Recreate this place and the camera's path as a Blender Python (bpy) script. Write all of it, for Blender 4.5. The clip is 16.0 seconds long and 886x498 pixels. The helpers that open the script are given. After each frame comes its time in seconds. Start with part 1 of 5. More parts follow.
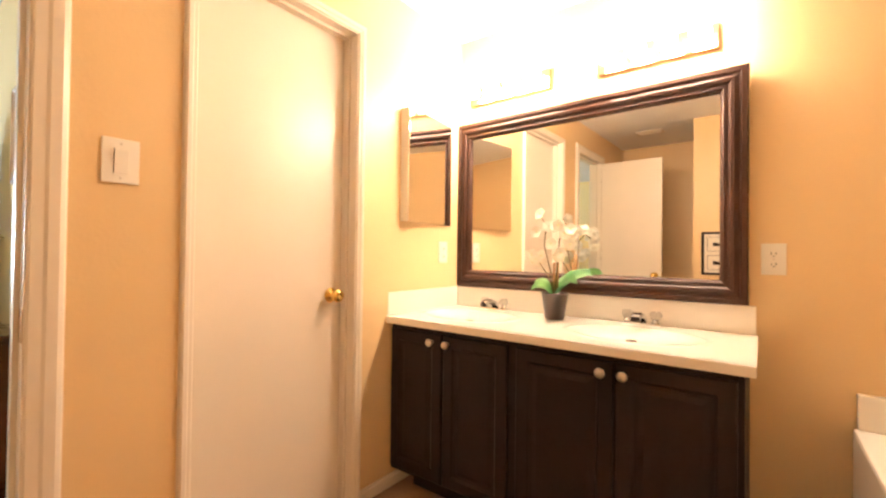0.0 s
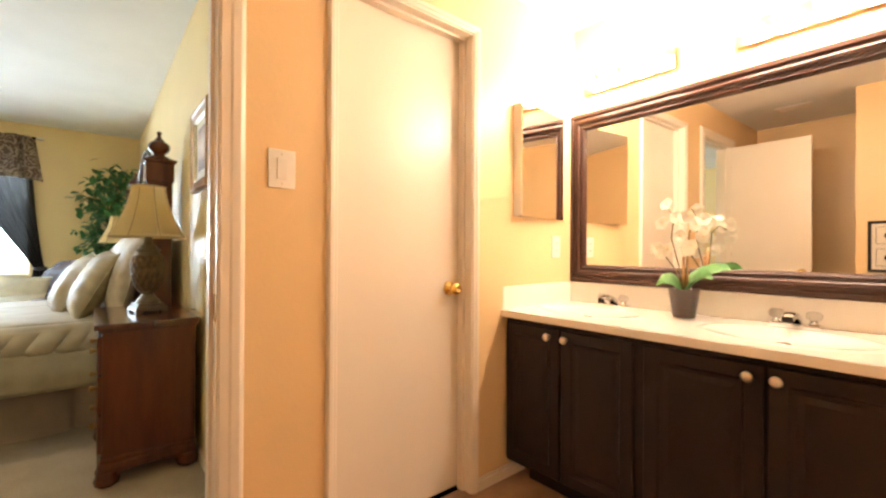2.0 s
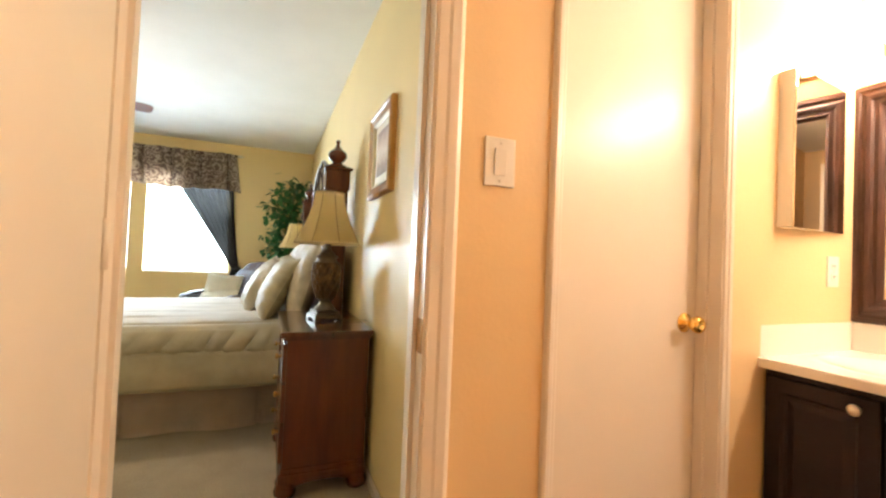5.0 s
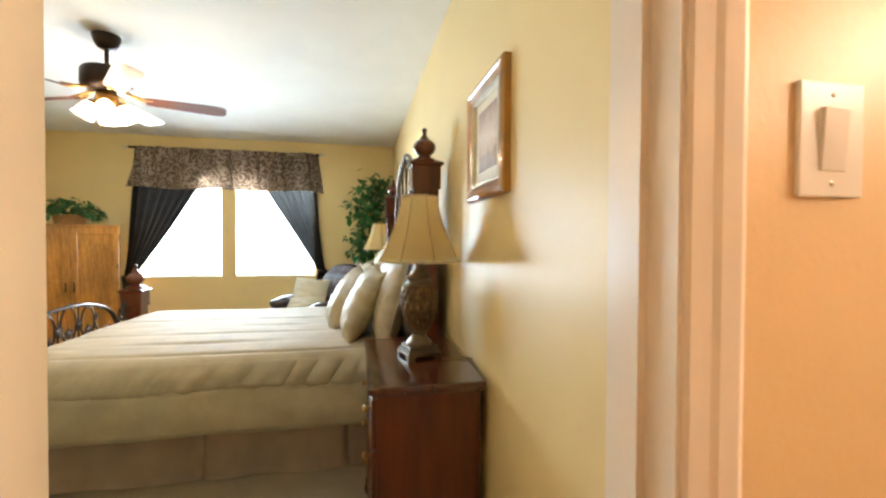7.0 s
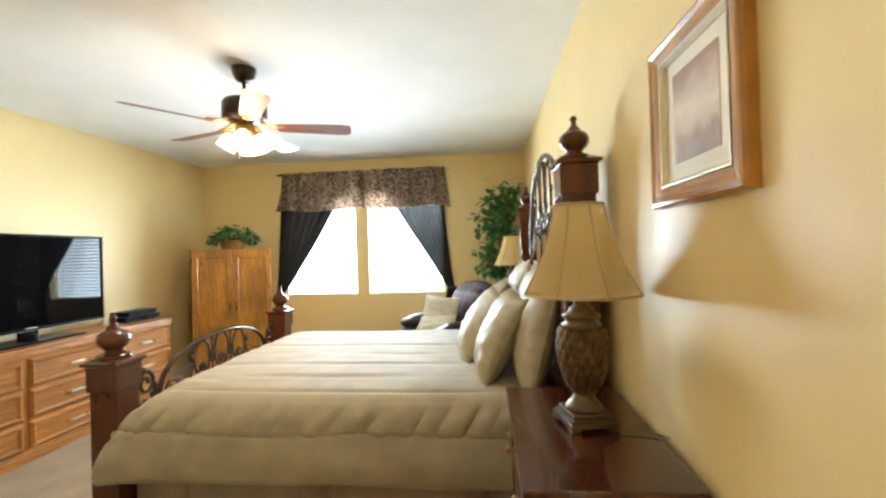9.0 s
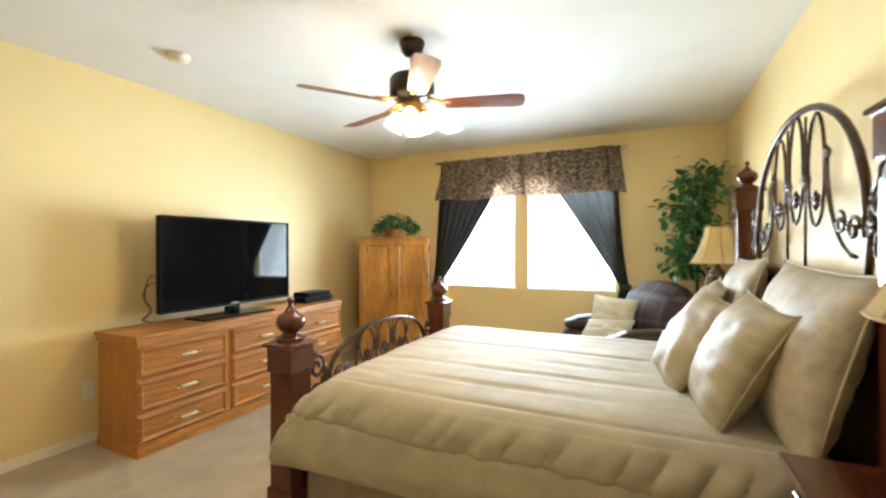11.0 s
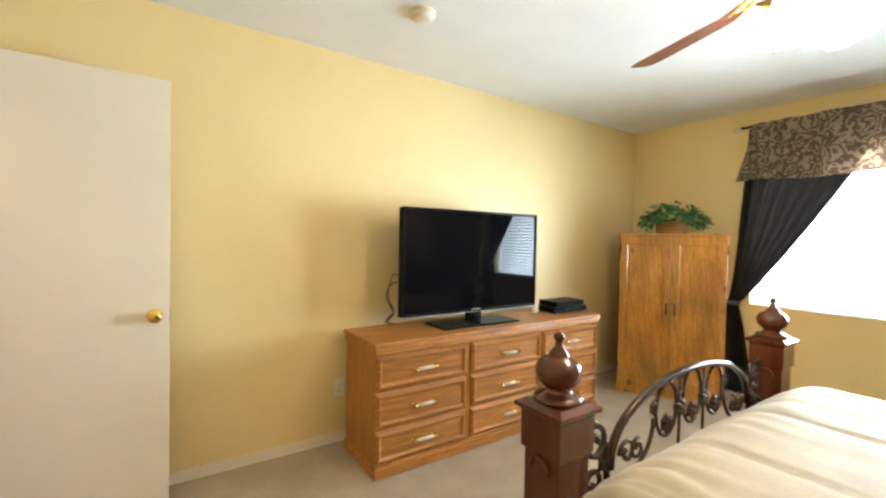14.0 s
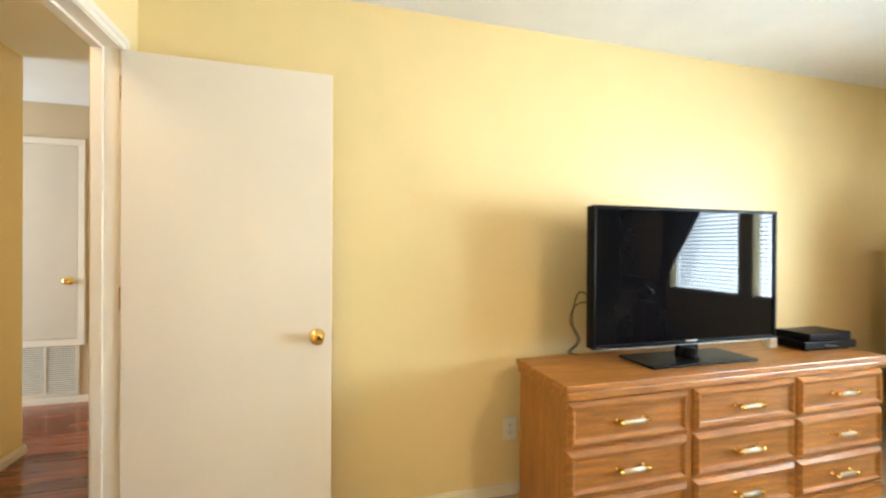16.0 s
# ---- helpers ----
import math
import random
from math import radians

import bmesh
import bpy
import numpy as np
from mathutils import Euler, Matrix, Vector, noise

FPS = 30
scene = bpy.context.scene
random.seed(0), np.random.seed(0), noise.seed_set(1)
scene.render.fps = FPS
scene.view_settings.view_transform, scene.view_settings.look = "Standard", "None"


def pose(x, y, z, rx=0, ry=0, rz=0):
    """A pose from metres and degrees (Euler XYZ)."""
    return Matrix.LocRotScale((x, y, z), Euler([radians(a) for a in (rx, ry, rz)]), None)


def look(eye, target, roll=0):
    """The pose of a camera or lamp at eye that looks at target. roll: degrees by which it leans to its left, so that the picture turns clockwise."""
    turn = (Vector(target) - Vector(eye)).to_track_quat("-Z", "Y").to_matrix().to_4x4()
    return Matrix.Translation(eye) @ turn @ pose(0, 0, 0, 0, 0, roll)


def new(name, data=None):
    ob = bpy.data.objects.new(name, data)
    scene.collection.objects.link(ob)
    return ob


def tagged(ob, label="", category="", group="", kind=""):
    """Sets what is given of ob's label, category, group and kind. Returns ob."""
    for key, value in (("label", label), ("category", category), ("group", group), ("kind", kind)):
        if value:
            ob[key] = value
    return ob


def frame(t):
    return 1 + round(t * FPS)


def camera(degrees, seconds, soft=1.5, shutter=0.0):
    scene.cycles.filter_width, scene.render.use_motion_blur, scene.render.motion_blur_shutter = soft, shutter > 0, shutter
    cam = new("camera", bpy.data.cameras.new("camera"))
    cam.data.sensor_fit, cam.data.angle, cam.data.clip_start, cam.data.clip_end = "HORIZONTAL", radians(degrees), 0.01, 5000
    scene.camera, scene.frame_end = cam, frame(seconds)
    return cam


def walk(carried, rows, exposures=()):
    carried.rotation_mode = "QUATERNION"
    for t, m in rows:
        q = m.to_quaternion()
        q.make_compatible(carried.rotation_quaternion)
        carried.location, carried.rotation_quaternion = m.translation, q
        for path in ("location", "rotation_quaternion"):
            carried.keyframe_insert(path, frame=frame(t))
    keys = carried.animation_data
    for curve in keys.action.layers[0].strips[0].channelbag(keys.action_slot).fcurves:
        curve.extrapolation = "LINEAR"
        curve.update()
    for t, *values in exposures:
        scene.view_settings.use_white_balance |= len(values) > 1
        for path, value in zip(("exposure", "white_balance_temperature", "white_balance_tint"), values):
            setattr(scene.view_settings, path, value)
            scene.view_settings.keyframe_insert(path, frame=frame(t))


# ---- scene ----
# ---- camera and walk ----
cam = camera(93.0, 16.0, soft=2.3, shutter=0.3)
PATH = [
    (0, (-0.113, -0.018, 1.098), (-1.323, 1.575, 1.121), 0.7),
    (0.5, (-0.122, -0.033, 1.092), (-1.433, 1.476, 1.122), 0.3),
    (1, (-0.132, -0.054, 1.091), (-1.526, 1.38, 1.113), 0.1),
    (1.5, (-0.135, -0.075, 1.088), (-1.603, 1.283, 1.103), 0.0),
    (2, (-0.152, -0.098, 1.083), (-1.691, 1.179, 1.091), 0.3),
    (2.5, (-0.187, -0.117, 1.088), (-1.793, 1.076, 1.088), 0.6),
    (3, (-0.237, -0.13, 1.081), (-1.905, 0.973, 1.09), 1.0),
    (3.5, (-0.322, -0.141, 1.084), (-2.047, 0.87, 1.104), 1.4),
    (4, (-0.424, -0.154, 1.093), (-2.199, 0.769, 1.113), 1.8),
    (4.2, (-0.454, -0.159, 1.09), (-2.249, 0.722, 1.114), 1.8),
    (6.3, (-0.959, -0.15, 1.159), (-2.883, 0.396, 1.159), 1.8),
    (6.5, (-1.028, -0.121, 1.186), (-2.967, 0.368, 1.158), 1.0),
    (7, (-1.153, -0.133, 1.23), (-3.112, 0.268, 1.197), 0.3),
    (7.5, (-1.254, -0.14, 1.255), (-3.231, 0.162, 1.232), -0.5),
    (8, (-1.372, -0.136, 1.279), (-3.365, 0.03, 1.27), -1.1),
    (8.5, (-1.488, -0.14, 1.284), (-3.488, -0.138, 1.293), -1.5),
    (9, (-1.59, -0.168, 1.289), (-3.581, -0.359, 1.303), -1.7),
    (9.5, (-1.706, -0.218, 1.289), (-3.671, -0.587, 1.297), -1.4),
    (11.8, (-2.129, -0.537, 1.271), (-3.781, -1.663, 1.221), 0.7),
    (12, (-2.199, -0.57, 1.291), (-3.8, -1.767, 1.226), 0.9),
    (12.5, (-2.288, -0.706, 1.305), (-3.782, -2.034, 1.235), 1.0),
    (13, (-2.349, -0.845, 1.306), (-3.728, -2.293, 1.241), 1.1),
    (13.5, (-2.412, -0.996, 1.304), (-3.672, -2.547, 1.244), 1.1),
    (14, (-2.466, -1.122, 1.305), (-3.59, -2.776, 1.259), 1.1),
    (14.5, (-2.479, -1.242, 1.305), (-3.466, -2.981, 1.267), 1.2),
    (15, (-2.476, -1.396, 1.305), (-3.33, -3.204, 1.278), 1.1),
    (15.5, (-2.482, -1.524, 1.292), (-3.191, -3.394, 1.288), 0.7),
    (16, (-2.473, -1.666, 1.295), (-3.028, -3.587, 1.29), 0.3),
]
walk(cam, [(t, look(eye, target, roll)) for t, eye, target, roll in PATH], [(0, 0.0), (8, 0.0), (12, 0.12), (14, 0.14), (15, 0.26), (16, 0.40)])

# ---- light ----
world = bpy.data.worlds.new("sky")
scene.world = world
world.use_nodes = True
wn = world.node_tree.nodes
sky = wn.new("ShaderNodeTexSky")
sky.sky_type = "NISHITA"
sky.sun_disc = False
sky.sun_elevation, sky.sun_rotation = radians(50), radians(200)
world.node_tree.links.new(sky.outputs[0], wn["Background"].inputs[0])
wn["Background"].inputs[1].default_value = 0.12

sun = new("sun", bpy.data.lights.new("sun", "SUN"))
sun.data.energy, sun.data.angle, sun.data.color = 3.0, radians(0.6), (1.0, 0.95, 0.88)
sun.matrix_world = look((0, 0, 30), (-12, 26, 0))
scene.view_settings.exposure = 0.0


def window_light(name, m, w, h, power, color):
    """An area lamp standing in for daylight that enters through an opening."""
    data = bpy.data.lights.new(name, "AREA")
    data.shape, data.size, data.size_y, data.energy, data.color = "RECTANGLE", w, h, power, color
    ob = new(name, data)
    ob.matrix_world = m
    return ob


DAY = (0.71, 0.875, 1.0)
window_light("daylight_a", look((-6.748, -2.17, 1.40), (-5.15, -2.17, 1.40)), 0.86, 1.18, 125, DAY)
window_light("daylight_b", look((-6.748, -1.11, 1.40), (-5.15, -1.11, 1.40)), 0.89, 1.18, 125, DAY)
# added lamps aimed upward, in place of daylight bounced off the ground
window_light("ground_bounce_a", look((-7.15, -2.19, 1.12), (-5.15, -2.19, 1.75)), 1.1, 2.0, 150, DAY)
window_light("ground_bounce_b", look((-7.15, -1.10, 1.12), (-5.15, -1.10, 1.75)), 1.1, 2.0, 150, DAY)
# added fill lamp that brightens the hall, from an assumed opening
window_light("hall_fill_lamp", look((2.36, -5.0, 1.35), (0, -5.0, 1.3)), 1.2, 1.3, 105, DAY)


# ---- materials ----
def material(name, color, rough=0.5, metal=0.0, vary=0.08, scale=6.0, bump=0.0, bump_scale=60.0, coat=0.0, stretch=(1, 1, 1), fine=0.0, fine_scale=80.0):
    """A procedural surface: colour varied at two scales, with fine relief."""
    m = bpy.data.materials.new(name)
    m.use_nodes = True
    n, l = m.node_tree.nodes, m.node_tree.links
    b = n["Principled BSDF"]
    b.inputs["Roughness"].default_value = rough
    b.inputs["Metallic"].default_value = metal
    b.inputs["Coat Weight"].default_value = coat
    tc, mp = n.new("ShaderNodeTexCoord"), n.new("ShaderNodeMapping")
    mp.inputs["Scale"].default_value = stretch
    l.new(tc.outputs["Object"], mp.inputs[0])
    nz = n.new("ShaderNodeTexNoise")
    nz.inputs["Scale"].default_value, nz.inputs["Detail"].default_value = scale, 5
    l.new(mp.outputs[0], nz.inputs["Vector"])
    nf = n.new("ShaderNodeTexNoise")
    nf.inputs["Scale"].default_value, nf.inputs["Detail"].default_value = fine_scale, 3
    l.new(mp.outputs[0], nf.inputs["Vector"])
    mix = n.new("ShaderNodeMix")
    mix.data_type = "RGBA"
    lo = [max(0, c * (1 - vary)) for c in color]
    hi = [min(1, c * (1 + vary)) for c in color]
    mix.inputs["A"].default_value, mix.inputs["B"].default_value = (*lo, 1), (*hi, 1)
    ramp = n.new("ShaderNodeMapRange")
    ramp.inputs["From Min"].default_value, ramp.inputs["From Max"].default_value = 0.3, 0.7
    l.new(nz.outputs[0], ramp.inputs[0])
    l.new(ramp.outputs[0], mix.inputs["Factor"])
    out = mix.outputs["Result"]
    if fine:
        m2 = n.new("ShaderNodeMix")
        m2.data_type, m2.blend_type = "RGBA", "MULTIPLY"
        m2.inputs["Factor"].default_value = 1
        r2 = n.new("ShaderNodeMapRange")
        r2.inputs["From Min"].default_value, r2.inputs["From Max"].default_value = 0.35, 0.65
        r2.inputs["To Min"].default_value, r2.inputs["To Max"].default_value = 1 - fine, 1.0
        l.new(nf.outputs[0], r2.inputs[0])
        l.new(out, m2.inputs["A"])
        l.new(r2.outputs[0], m2.inputs["B"])
        out = m2.outputs["Result"]
    l.new(out, b.inputs["Base Color"])
    if bump:
        nb = n.new("ShaderNodeTexNoise")
        nb.inputs["Scale"].default_value, nb.inputs["Detail"].default_value = bump_scale, 4
        l.new(mp.outputs[0], nb.inputs["Vector"])
        bp = n.new("ShaderNodeBump")
        bp.inputs["Strength"].default_value, bp.inputs["Distance"].default_value = bump, 0.004
        l.new(nb.outputs[0], bp.inputs["Height"])
        l.new(bp.outputs[0], b.inputs["Normal"])
    return m


def glow(name, color, strength):
    m = bpy.data.materials.new(name)
    m.use_nodes = True
    b = m.node_tree.nodes["Principled BSDF"]
    b.inputs["Base Color"].default_value = (*color, 1)
    b.inputs["Emission Color"].default_value = (*color, 1)
    b.inputs["Emission Strength"].default_value = strength
    return m


YELLOW = material("yellow_wall_paint", (0.82, 0.64, 0.32), 0.43, vary=0.03, scale=2, bump=0.12, bump_scale=90)
PEACH = material("tan_bathroom_paint", (0.78, 0.56, 0.30), 0.4, vary=0.03, scale=2, bump=0.15, bump_scale=80)
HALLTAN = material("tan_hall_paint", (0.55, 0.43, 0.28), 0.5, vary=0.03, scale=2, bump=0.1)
CEIL = material("white_ceiling", (0.85, 0.85, 0.84), 0.85, vary=0.03, scale=3, bump=0.35, bump_scale=140)
WHITE = material("white_trim_paint", (0.80, 0.715, 0.60), 0.32, vary=0.03, scale=3, bump=0.012, bump_scale=25)
DOORWHITE = material("door_paint", (0.80, 0.715, 0.60), 0.32, vary=0.03, scale=2, bump=0.05, bump_scale=40)
CARPET = material("beige_carpet", (0.455, 0.37, 0.27), 0.95, vary=0.10, scale=5, bump=0.9, bump_scale=260, fine=0.25, fine_scale=160)
TILE = material("brown_vinyl_tile", (0.30, 0.18, 0.11), 0.35, vary=0.35, scale=7, bump=0.1)
LAMINATE = material("red_brown_laminate", (0.22, 0.06, 0.025), 0.22, vary=0.35, scale=3, stretch=(1, 12, 1), coat=0.3)
MAHOGANY = material("dark_mahogany", (0.086, 0.0185, 0.0055), 0.24, vary=0.24, scale=4, stretch=(5, 5, 0.7), coat=0.2)
MAHOGTOP = material("mahogany_top", (0.065, 0.017, 0.008), 0.18, vary=0.35, scale=5, stretch=(0.8, 7, 1), coat=0.6)
OAKSIDE = material("golden_oak_side", (0.43, 0.172, 0.034), 0.42, vary=0.22, scale=5, stretch=(9, 6, 1), fine=0.2, fine_scale=30, coat=0.1)
OAK = material("golden_oak", (0.48, 0.195, 0.038), 0.42, vary=0.28, scale=5, stretch=(1, 6, 9), fine=0.25, fine_scale=30, coat=0.1)
PINE = material("knotty_pine", (0.54, 0.235, 0.038), 0.38, vary=0.42, scale=2.2, stretch=(2.5, 2.5, 0.9), fine=0.2, fine_scale=25, coat=0.2)
ESPRESSO = material("espresso_paint", (0.013, 0.005, 0.0038), 0.5, vary=0.25, scale=6, bump=0.03)
FRAMEBROWN = material("brown_mirror_frame", (0.05, 0.021, 0.014), 0.4, vary=0.25, scale=8)
ESPRESSO.node_tree.nodes["Principled BSDF"].inputs["Specular IOR Level"].default_value = 0.3
FRAMEBROWN.node_tree.nodes["Principled BSDF"].inputs["Specular IOR Level"].default_value = 0.3
MARBLE = material("cultured_marble", (0.84, 0.80, 0.72), 0.15, vary=0.03, scale=4, coat=0.5)
CHROME = material("chrome", (0.75, 0.75, 0.75), 0.08, metal=1, vary=0.02)
NICKEL = material("brushed_nickel", (0.62, 0.57, 0.50), 0.28, metal=1, vary=0.05)
BRASS = material("polished_brass", (0.85, 0.58, 0.18), 0.15, metal=1, vary=0.05)
IRON = material("dark_wrought_iron", (0.075, 0.048, 0.034), 0.24, metal=0.75, vary=0.3, scale=20)
COMFORTER = material("sage_gold_comforter", (0.36, 0.305, 0.21), 0.68, vary=0.13, scale=7, bump=0.22, bump_scale=48)
COMFORTER.node_tree.nodes["Principled BSDF"].inputs["Sheen Weight"].default_value = 0.3
SKIRT = material("taupe_bed_skirt", (0.64, 0.49, 0.39), 0.8, vary=0.12, scale=6, bump=0.2)
PILLOW = material("olive_pillow_satin", (0.33, 0.275, 0.17), 0.55, vary=0.14, scale=8, bump=0.75, bump_scale=16, stretch=(0.7, 1, 3.2))
CREAM = material("cream_pillow_fabric", (0.62, 0.58, 0.46), 0.8, vary=0.08, scale=8, bump=0.2)
SHADE = material("cream_lamp_shade", (0.80, 0.68, 0.42), 0.7, vary=0.06, scale=10, bump=0.1, bump_scale=120)
PLAID = material("maroon_plaid_throw", (0.042, 0.014, 0.016), 0.75, vary=0.2, scale=10)
LEATHER = material("dark_brown_leather", (0.035, 0.02, 0.018), 0.35, vary=0.25, scale=10, bump=0.3, bump_scale=50)
CURTAIN = material("charcoal_curtain", (0.036, 0.031, 0.029), 0.8, vary=0.2, scale=8, bump=0.2)
BLACK = material("black_plastic", (0.007, 0.007, 0.008), 0.35, vary=0.1)
LEAF = material("green_leaf", (0.04, 0.16, 0.045), 0.4, vary=0.4, scale=9)
TERRA = material("terracotta_basket", (0.45, 0.22, 0.08), 0.7, vary=0.2, scale=20, bump=0.3)
PLATE = material("white_plastic_plate", (0.82, 0.78, 0.70), 0.3, vary=0.02)
GLASS = bpy.data.materials.new("clear_glass")
GLASS.use_nodes = True
_g = GLASS.node_tree.nodes["Principled BSDF"]
_g.inputs["Transmission Weight"].default_value, _g.inputs["Roughness"].default_value, _g.inputs["IOR"].default_value = 1.0, 0.0, 1.45
MIRROR = bpy.data.materials.new("mirror_glass")
MIRROR.use_nodes = True
_g = MIRROR.node_tree.nodes["Principled BSDF"]
_g.inputs["Metallic"].default_value, _g.inputs["Roughness"].default_value = 1.0, 0.0
_g.inputs["Base Color"].default_value = (0.9, 0.9, 0.88, 1)
BULB = glow("lit_bulb", (1.0, 0.77, 0.575), 245)
GLOBE = glow("lit_frosted_globe", (1.0, 0.90, 0.74), 4.5)
_c = GLOBE.node_tree
_tr, _mx = _c.nodes.new("ShaderNodeBsdfTransparent"), _c.nodes.new("ShaderNodeMixShader")
_mx.inputs[0].default_value = 0.45
_c.links.new(_c.nodes["Principled BSDF"].outputs[0], _mx.inputs[1])
_c.links.new(_tr.outputs[0], _mx.inputs[2])
_c.links.new(_mx.outputs[0], _c.nodes["Material Output"].inputs[0])
HALLGLOBE = glow("lit_hall_dome", (1.0, 0.85, 0.60), 36)
FANBULB = glow("lit_fan_bulb", (1.0, 0.80, 0.55), 680)
SHAM = material("tan_sham_fabric", (0.40, 0.335, 0.24), 0.55, vary=0.16, scale=10, bump=0.6, bump_scale=20, stretch=(1.6, 1, 1.6))
GOLDWOOD = material("gold_brown_wood", (0.40, 0.185, 0.035), 0.28, vary=0.25, scale=9, coat=0.3)
SILVER = material("silver_leaf", (0.62, 0.55, 0.42), 0.35, metal=0.8, vary=0.1, scale=20)


def banded(name, stops, axis, lo, hi, rough=0.6, distort=0.0):
    """Colour bands along one axis of the object, for prints."""
    m = material(name, (0.5, 0.5, 0.5), rough)
    n, l = m.node_tree.nodes, m.node_tree.links
    tc, sp = n.new("ShaderNodeTexCoord"), n.new("ShaderNodeSeparateXYZ")
    mr, cr = n.new("ShaderNodeMapRange"), n.new("ShaderNodeValToRGB")
    nz, ad = n.new("ShaderNodeTexNoise"), n.new("ShaderNodeMath")
    nz.inputs["Scale"].default_value, nz.inputs["Detail"].default_value = 18, 6
    ad.operation = "MULTIPLY_ADD"
    ad.inputs[1].default_value = distort
    l.new(tc.outputs["Object"], nz.inputs["Vector"])
    l.new(tc.outputs["Object"], sp.inputs[0])
    l.new(nz.outputs[0], ad.inputs[0])
    l.new(sp.outputs[axis], ad.inputs[2])
    l.new(ad.outputs[0], mr.inputs[0])
    mr.inputs["From Min"].default_value, mr.inputs["From Max"].default_value = lo, hi
    l.new(mr.outputs[0], cr.inputs[0])
    e = cr.color_ramp.elements
    e[0].position, e[0].color = stops[0][0], (*stops[0][1], 1)
    e[1].position, e[1].color = stops[-1][0], (*stops[-1][1], 1)
    for p, c in stops[1:-1]:
        e.new(p).color = (*c, 1)
    l.new(cr.outputs[0], n["Principled BSDF"].inputs["Base Color"])
    return m


PRINT = banded("landscape_print", [(0.0, (0.22, 0.13, 0.08)), (0.18, (0.34, 0.22, 0.14)), (0.3, (0.56, 0.42, 0.30)), (0.5, (0.70, 0.58, 0.48)), (0.7, (0.55, 0.42, 0.34)), (0.85, (0.40, 0.27, 0.20)), (1.0, (0.30, 0.19, 0.14))], 2, -0.06, 0.165, 0.5, 0.09)


def damask(name, dark, light):
    """Scrolling two-tone brocade."""
    m = material(name, dark, 0.7)
    n, l = m.node_tree.nodes, m.node_tree.links
    tc, wv, nz = n.new("ShaderNodeTexCoord"), n.new("ShaderNodeTexVoronoi"), n.new("ShaderNodeTexNoise")
    nz.inputs["Scale"].default_value = 12
    nz.inputs["Detail"].default_value = 3
    mx = n.new("ShaderNodeVectorMath")
    mx.operation = "MULTIPLY_ADD"
    mx.inputs[1].default_value = (0.17, 0.17, 0.17)
    l.new(tc.outputs["Object"], nz.inputs["Vector"])
    l.new(nz.outputs["Color"], mx.inputs[0])
    l.new(tc.outputs["Object"], mx.inputs[2])
    wv.inputs["Scale"].default_value = 7.5
    wv.feature = "F1"
    l.new(mx.outputs[0], wv.inputs["Vector"])
    sn = n.new("ShaderNodeMath")
    sn.operation = "MULTIPLY"
    sn.inputs[1].default_value = 23
    l.new(wv.outputs["Distance"], sn.inputs[0])
    s2 = n.new("ShaderNodeMath")
    s2.operation = "SINE"
    l.new(sn.outputs[0], s2.inputs[0])
    mr = n.new("ShaderNodeMapRange")
    mr.inputs["From Min"].default_value, mr.inputs["From Max"].default_value = -0.1, 0.5
    l.new(s2.outputs[0], mr.inputs[0])
    mix = n.new("ShaderNodeMix")
    mix.data_type = "RGBA"
    mix.inputs["A"].default_value, mix.inputs["B"].default_value = (*dark, 1), (*light, 1)
    l.new(mr.outputs[0], mix.inputs["Factor"])
    l.new(mix.outputs["Result"], n["Principled BSDF"].inputs["Base Color"])
    return m


DAMASK = damask("brown_damask", (0.20, 0.135, 0.105), (0.52, 0.42, 0.33))
SHEER = CURTAIN.copy()
SHEER.name = "sheer_charcoal_curtain"
_c = SHEER.node_tree
_tr, _mx = _c.nodes.new("ShaderNodeBsdfTransparent"), _c.nodes.new("ShaderNodeMixShader")
# gathered towards the tie, the cloth lies in more layers and lets less through
_tc, _sp, _mr = _c.nodes.new("ShaderNodeTexCoord"), _c.nodes.new("ShaderNodeSeparateXYZ"), _c.nodes.new("ShaderNodeMapRange")
_mr.inputs["From Min"].default_value, _mr.inputs["From Max"].default_value = 1.45, 1.85
_mr.inputs["To Min"].default_value, _mr.inputs["To Max"].default_value = 0.004, 0.016
_c.links.new(_tc.outputs["Object"], _sp.inputs[0])
_c.links.new(_sp.outputs[2], _mr.inputs[0])
_c.links.new(_mr.outputs[0], _mx.inputs[0])
_c.links.new(_c.nodes["Principled BSDF"].outputs[0], _mx.inputs[1])
_c.links.new(_tr.outputs[0], _mx.inputs[2])
_c.links.new(_mx.outputs[0], _c.nodes["Material Output"].inputs[0])


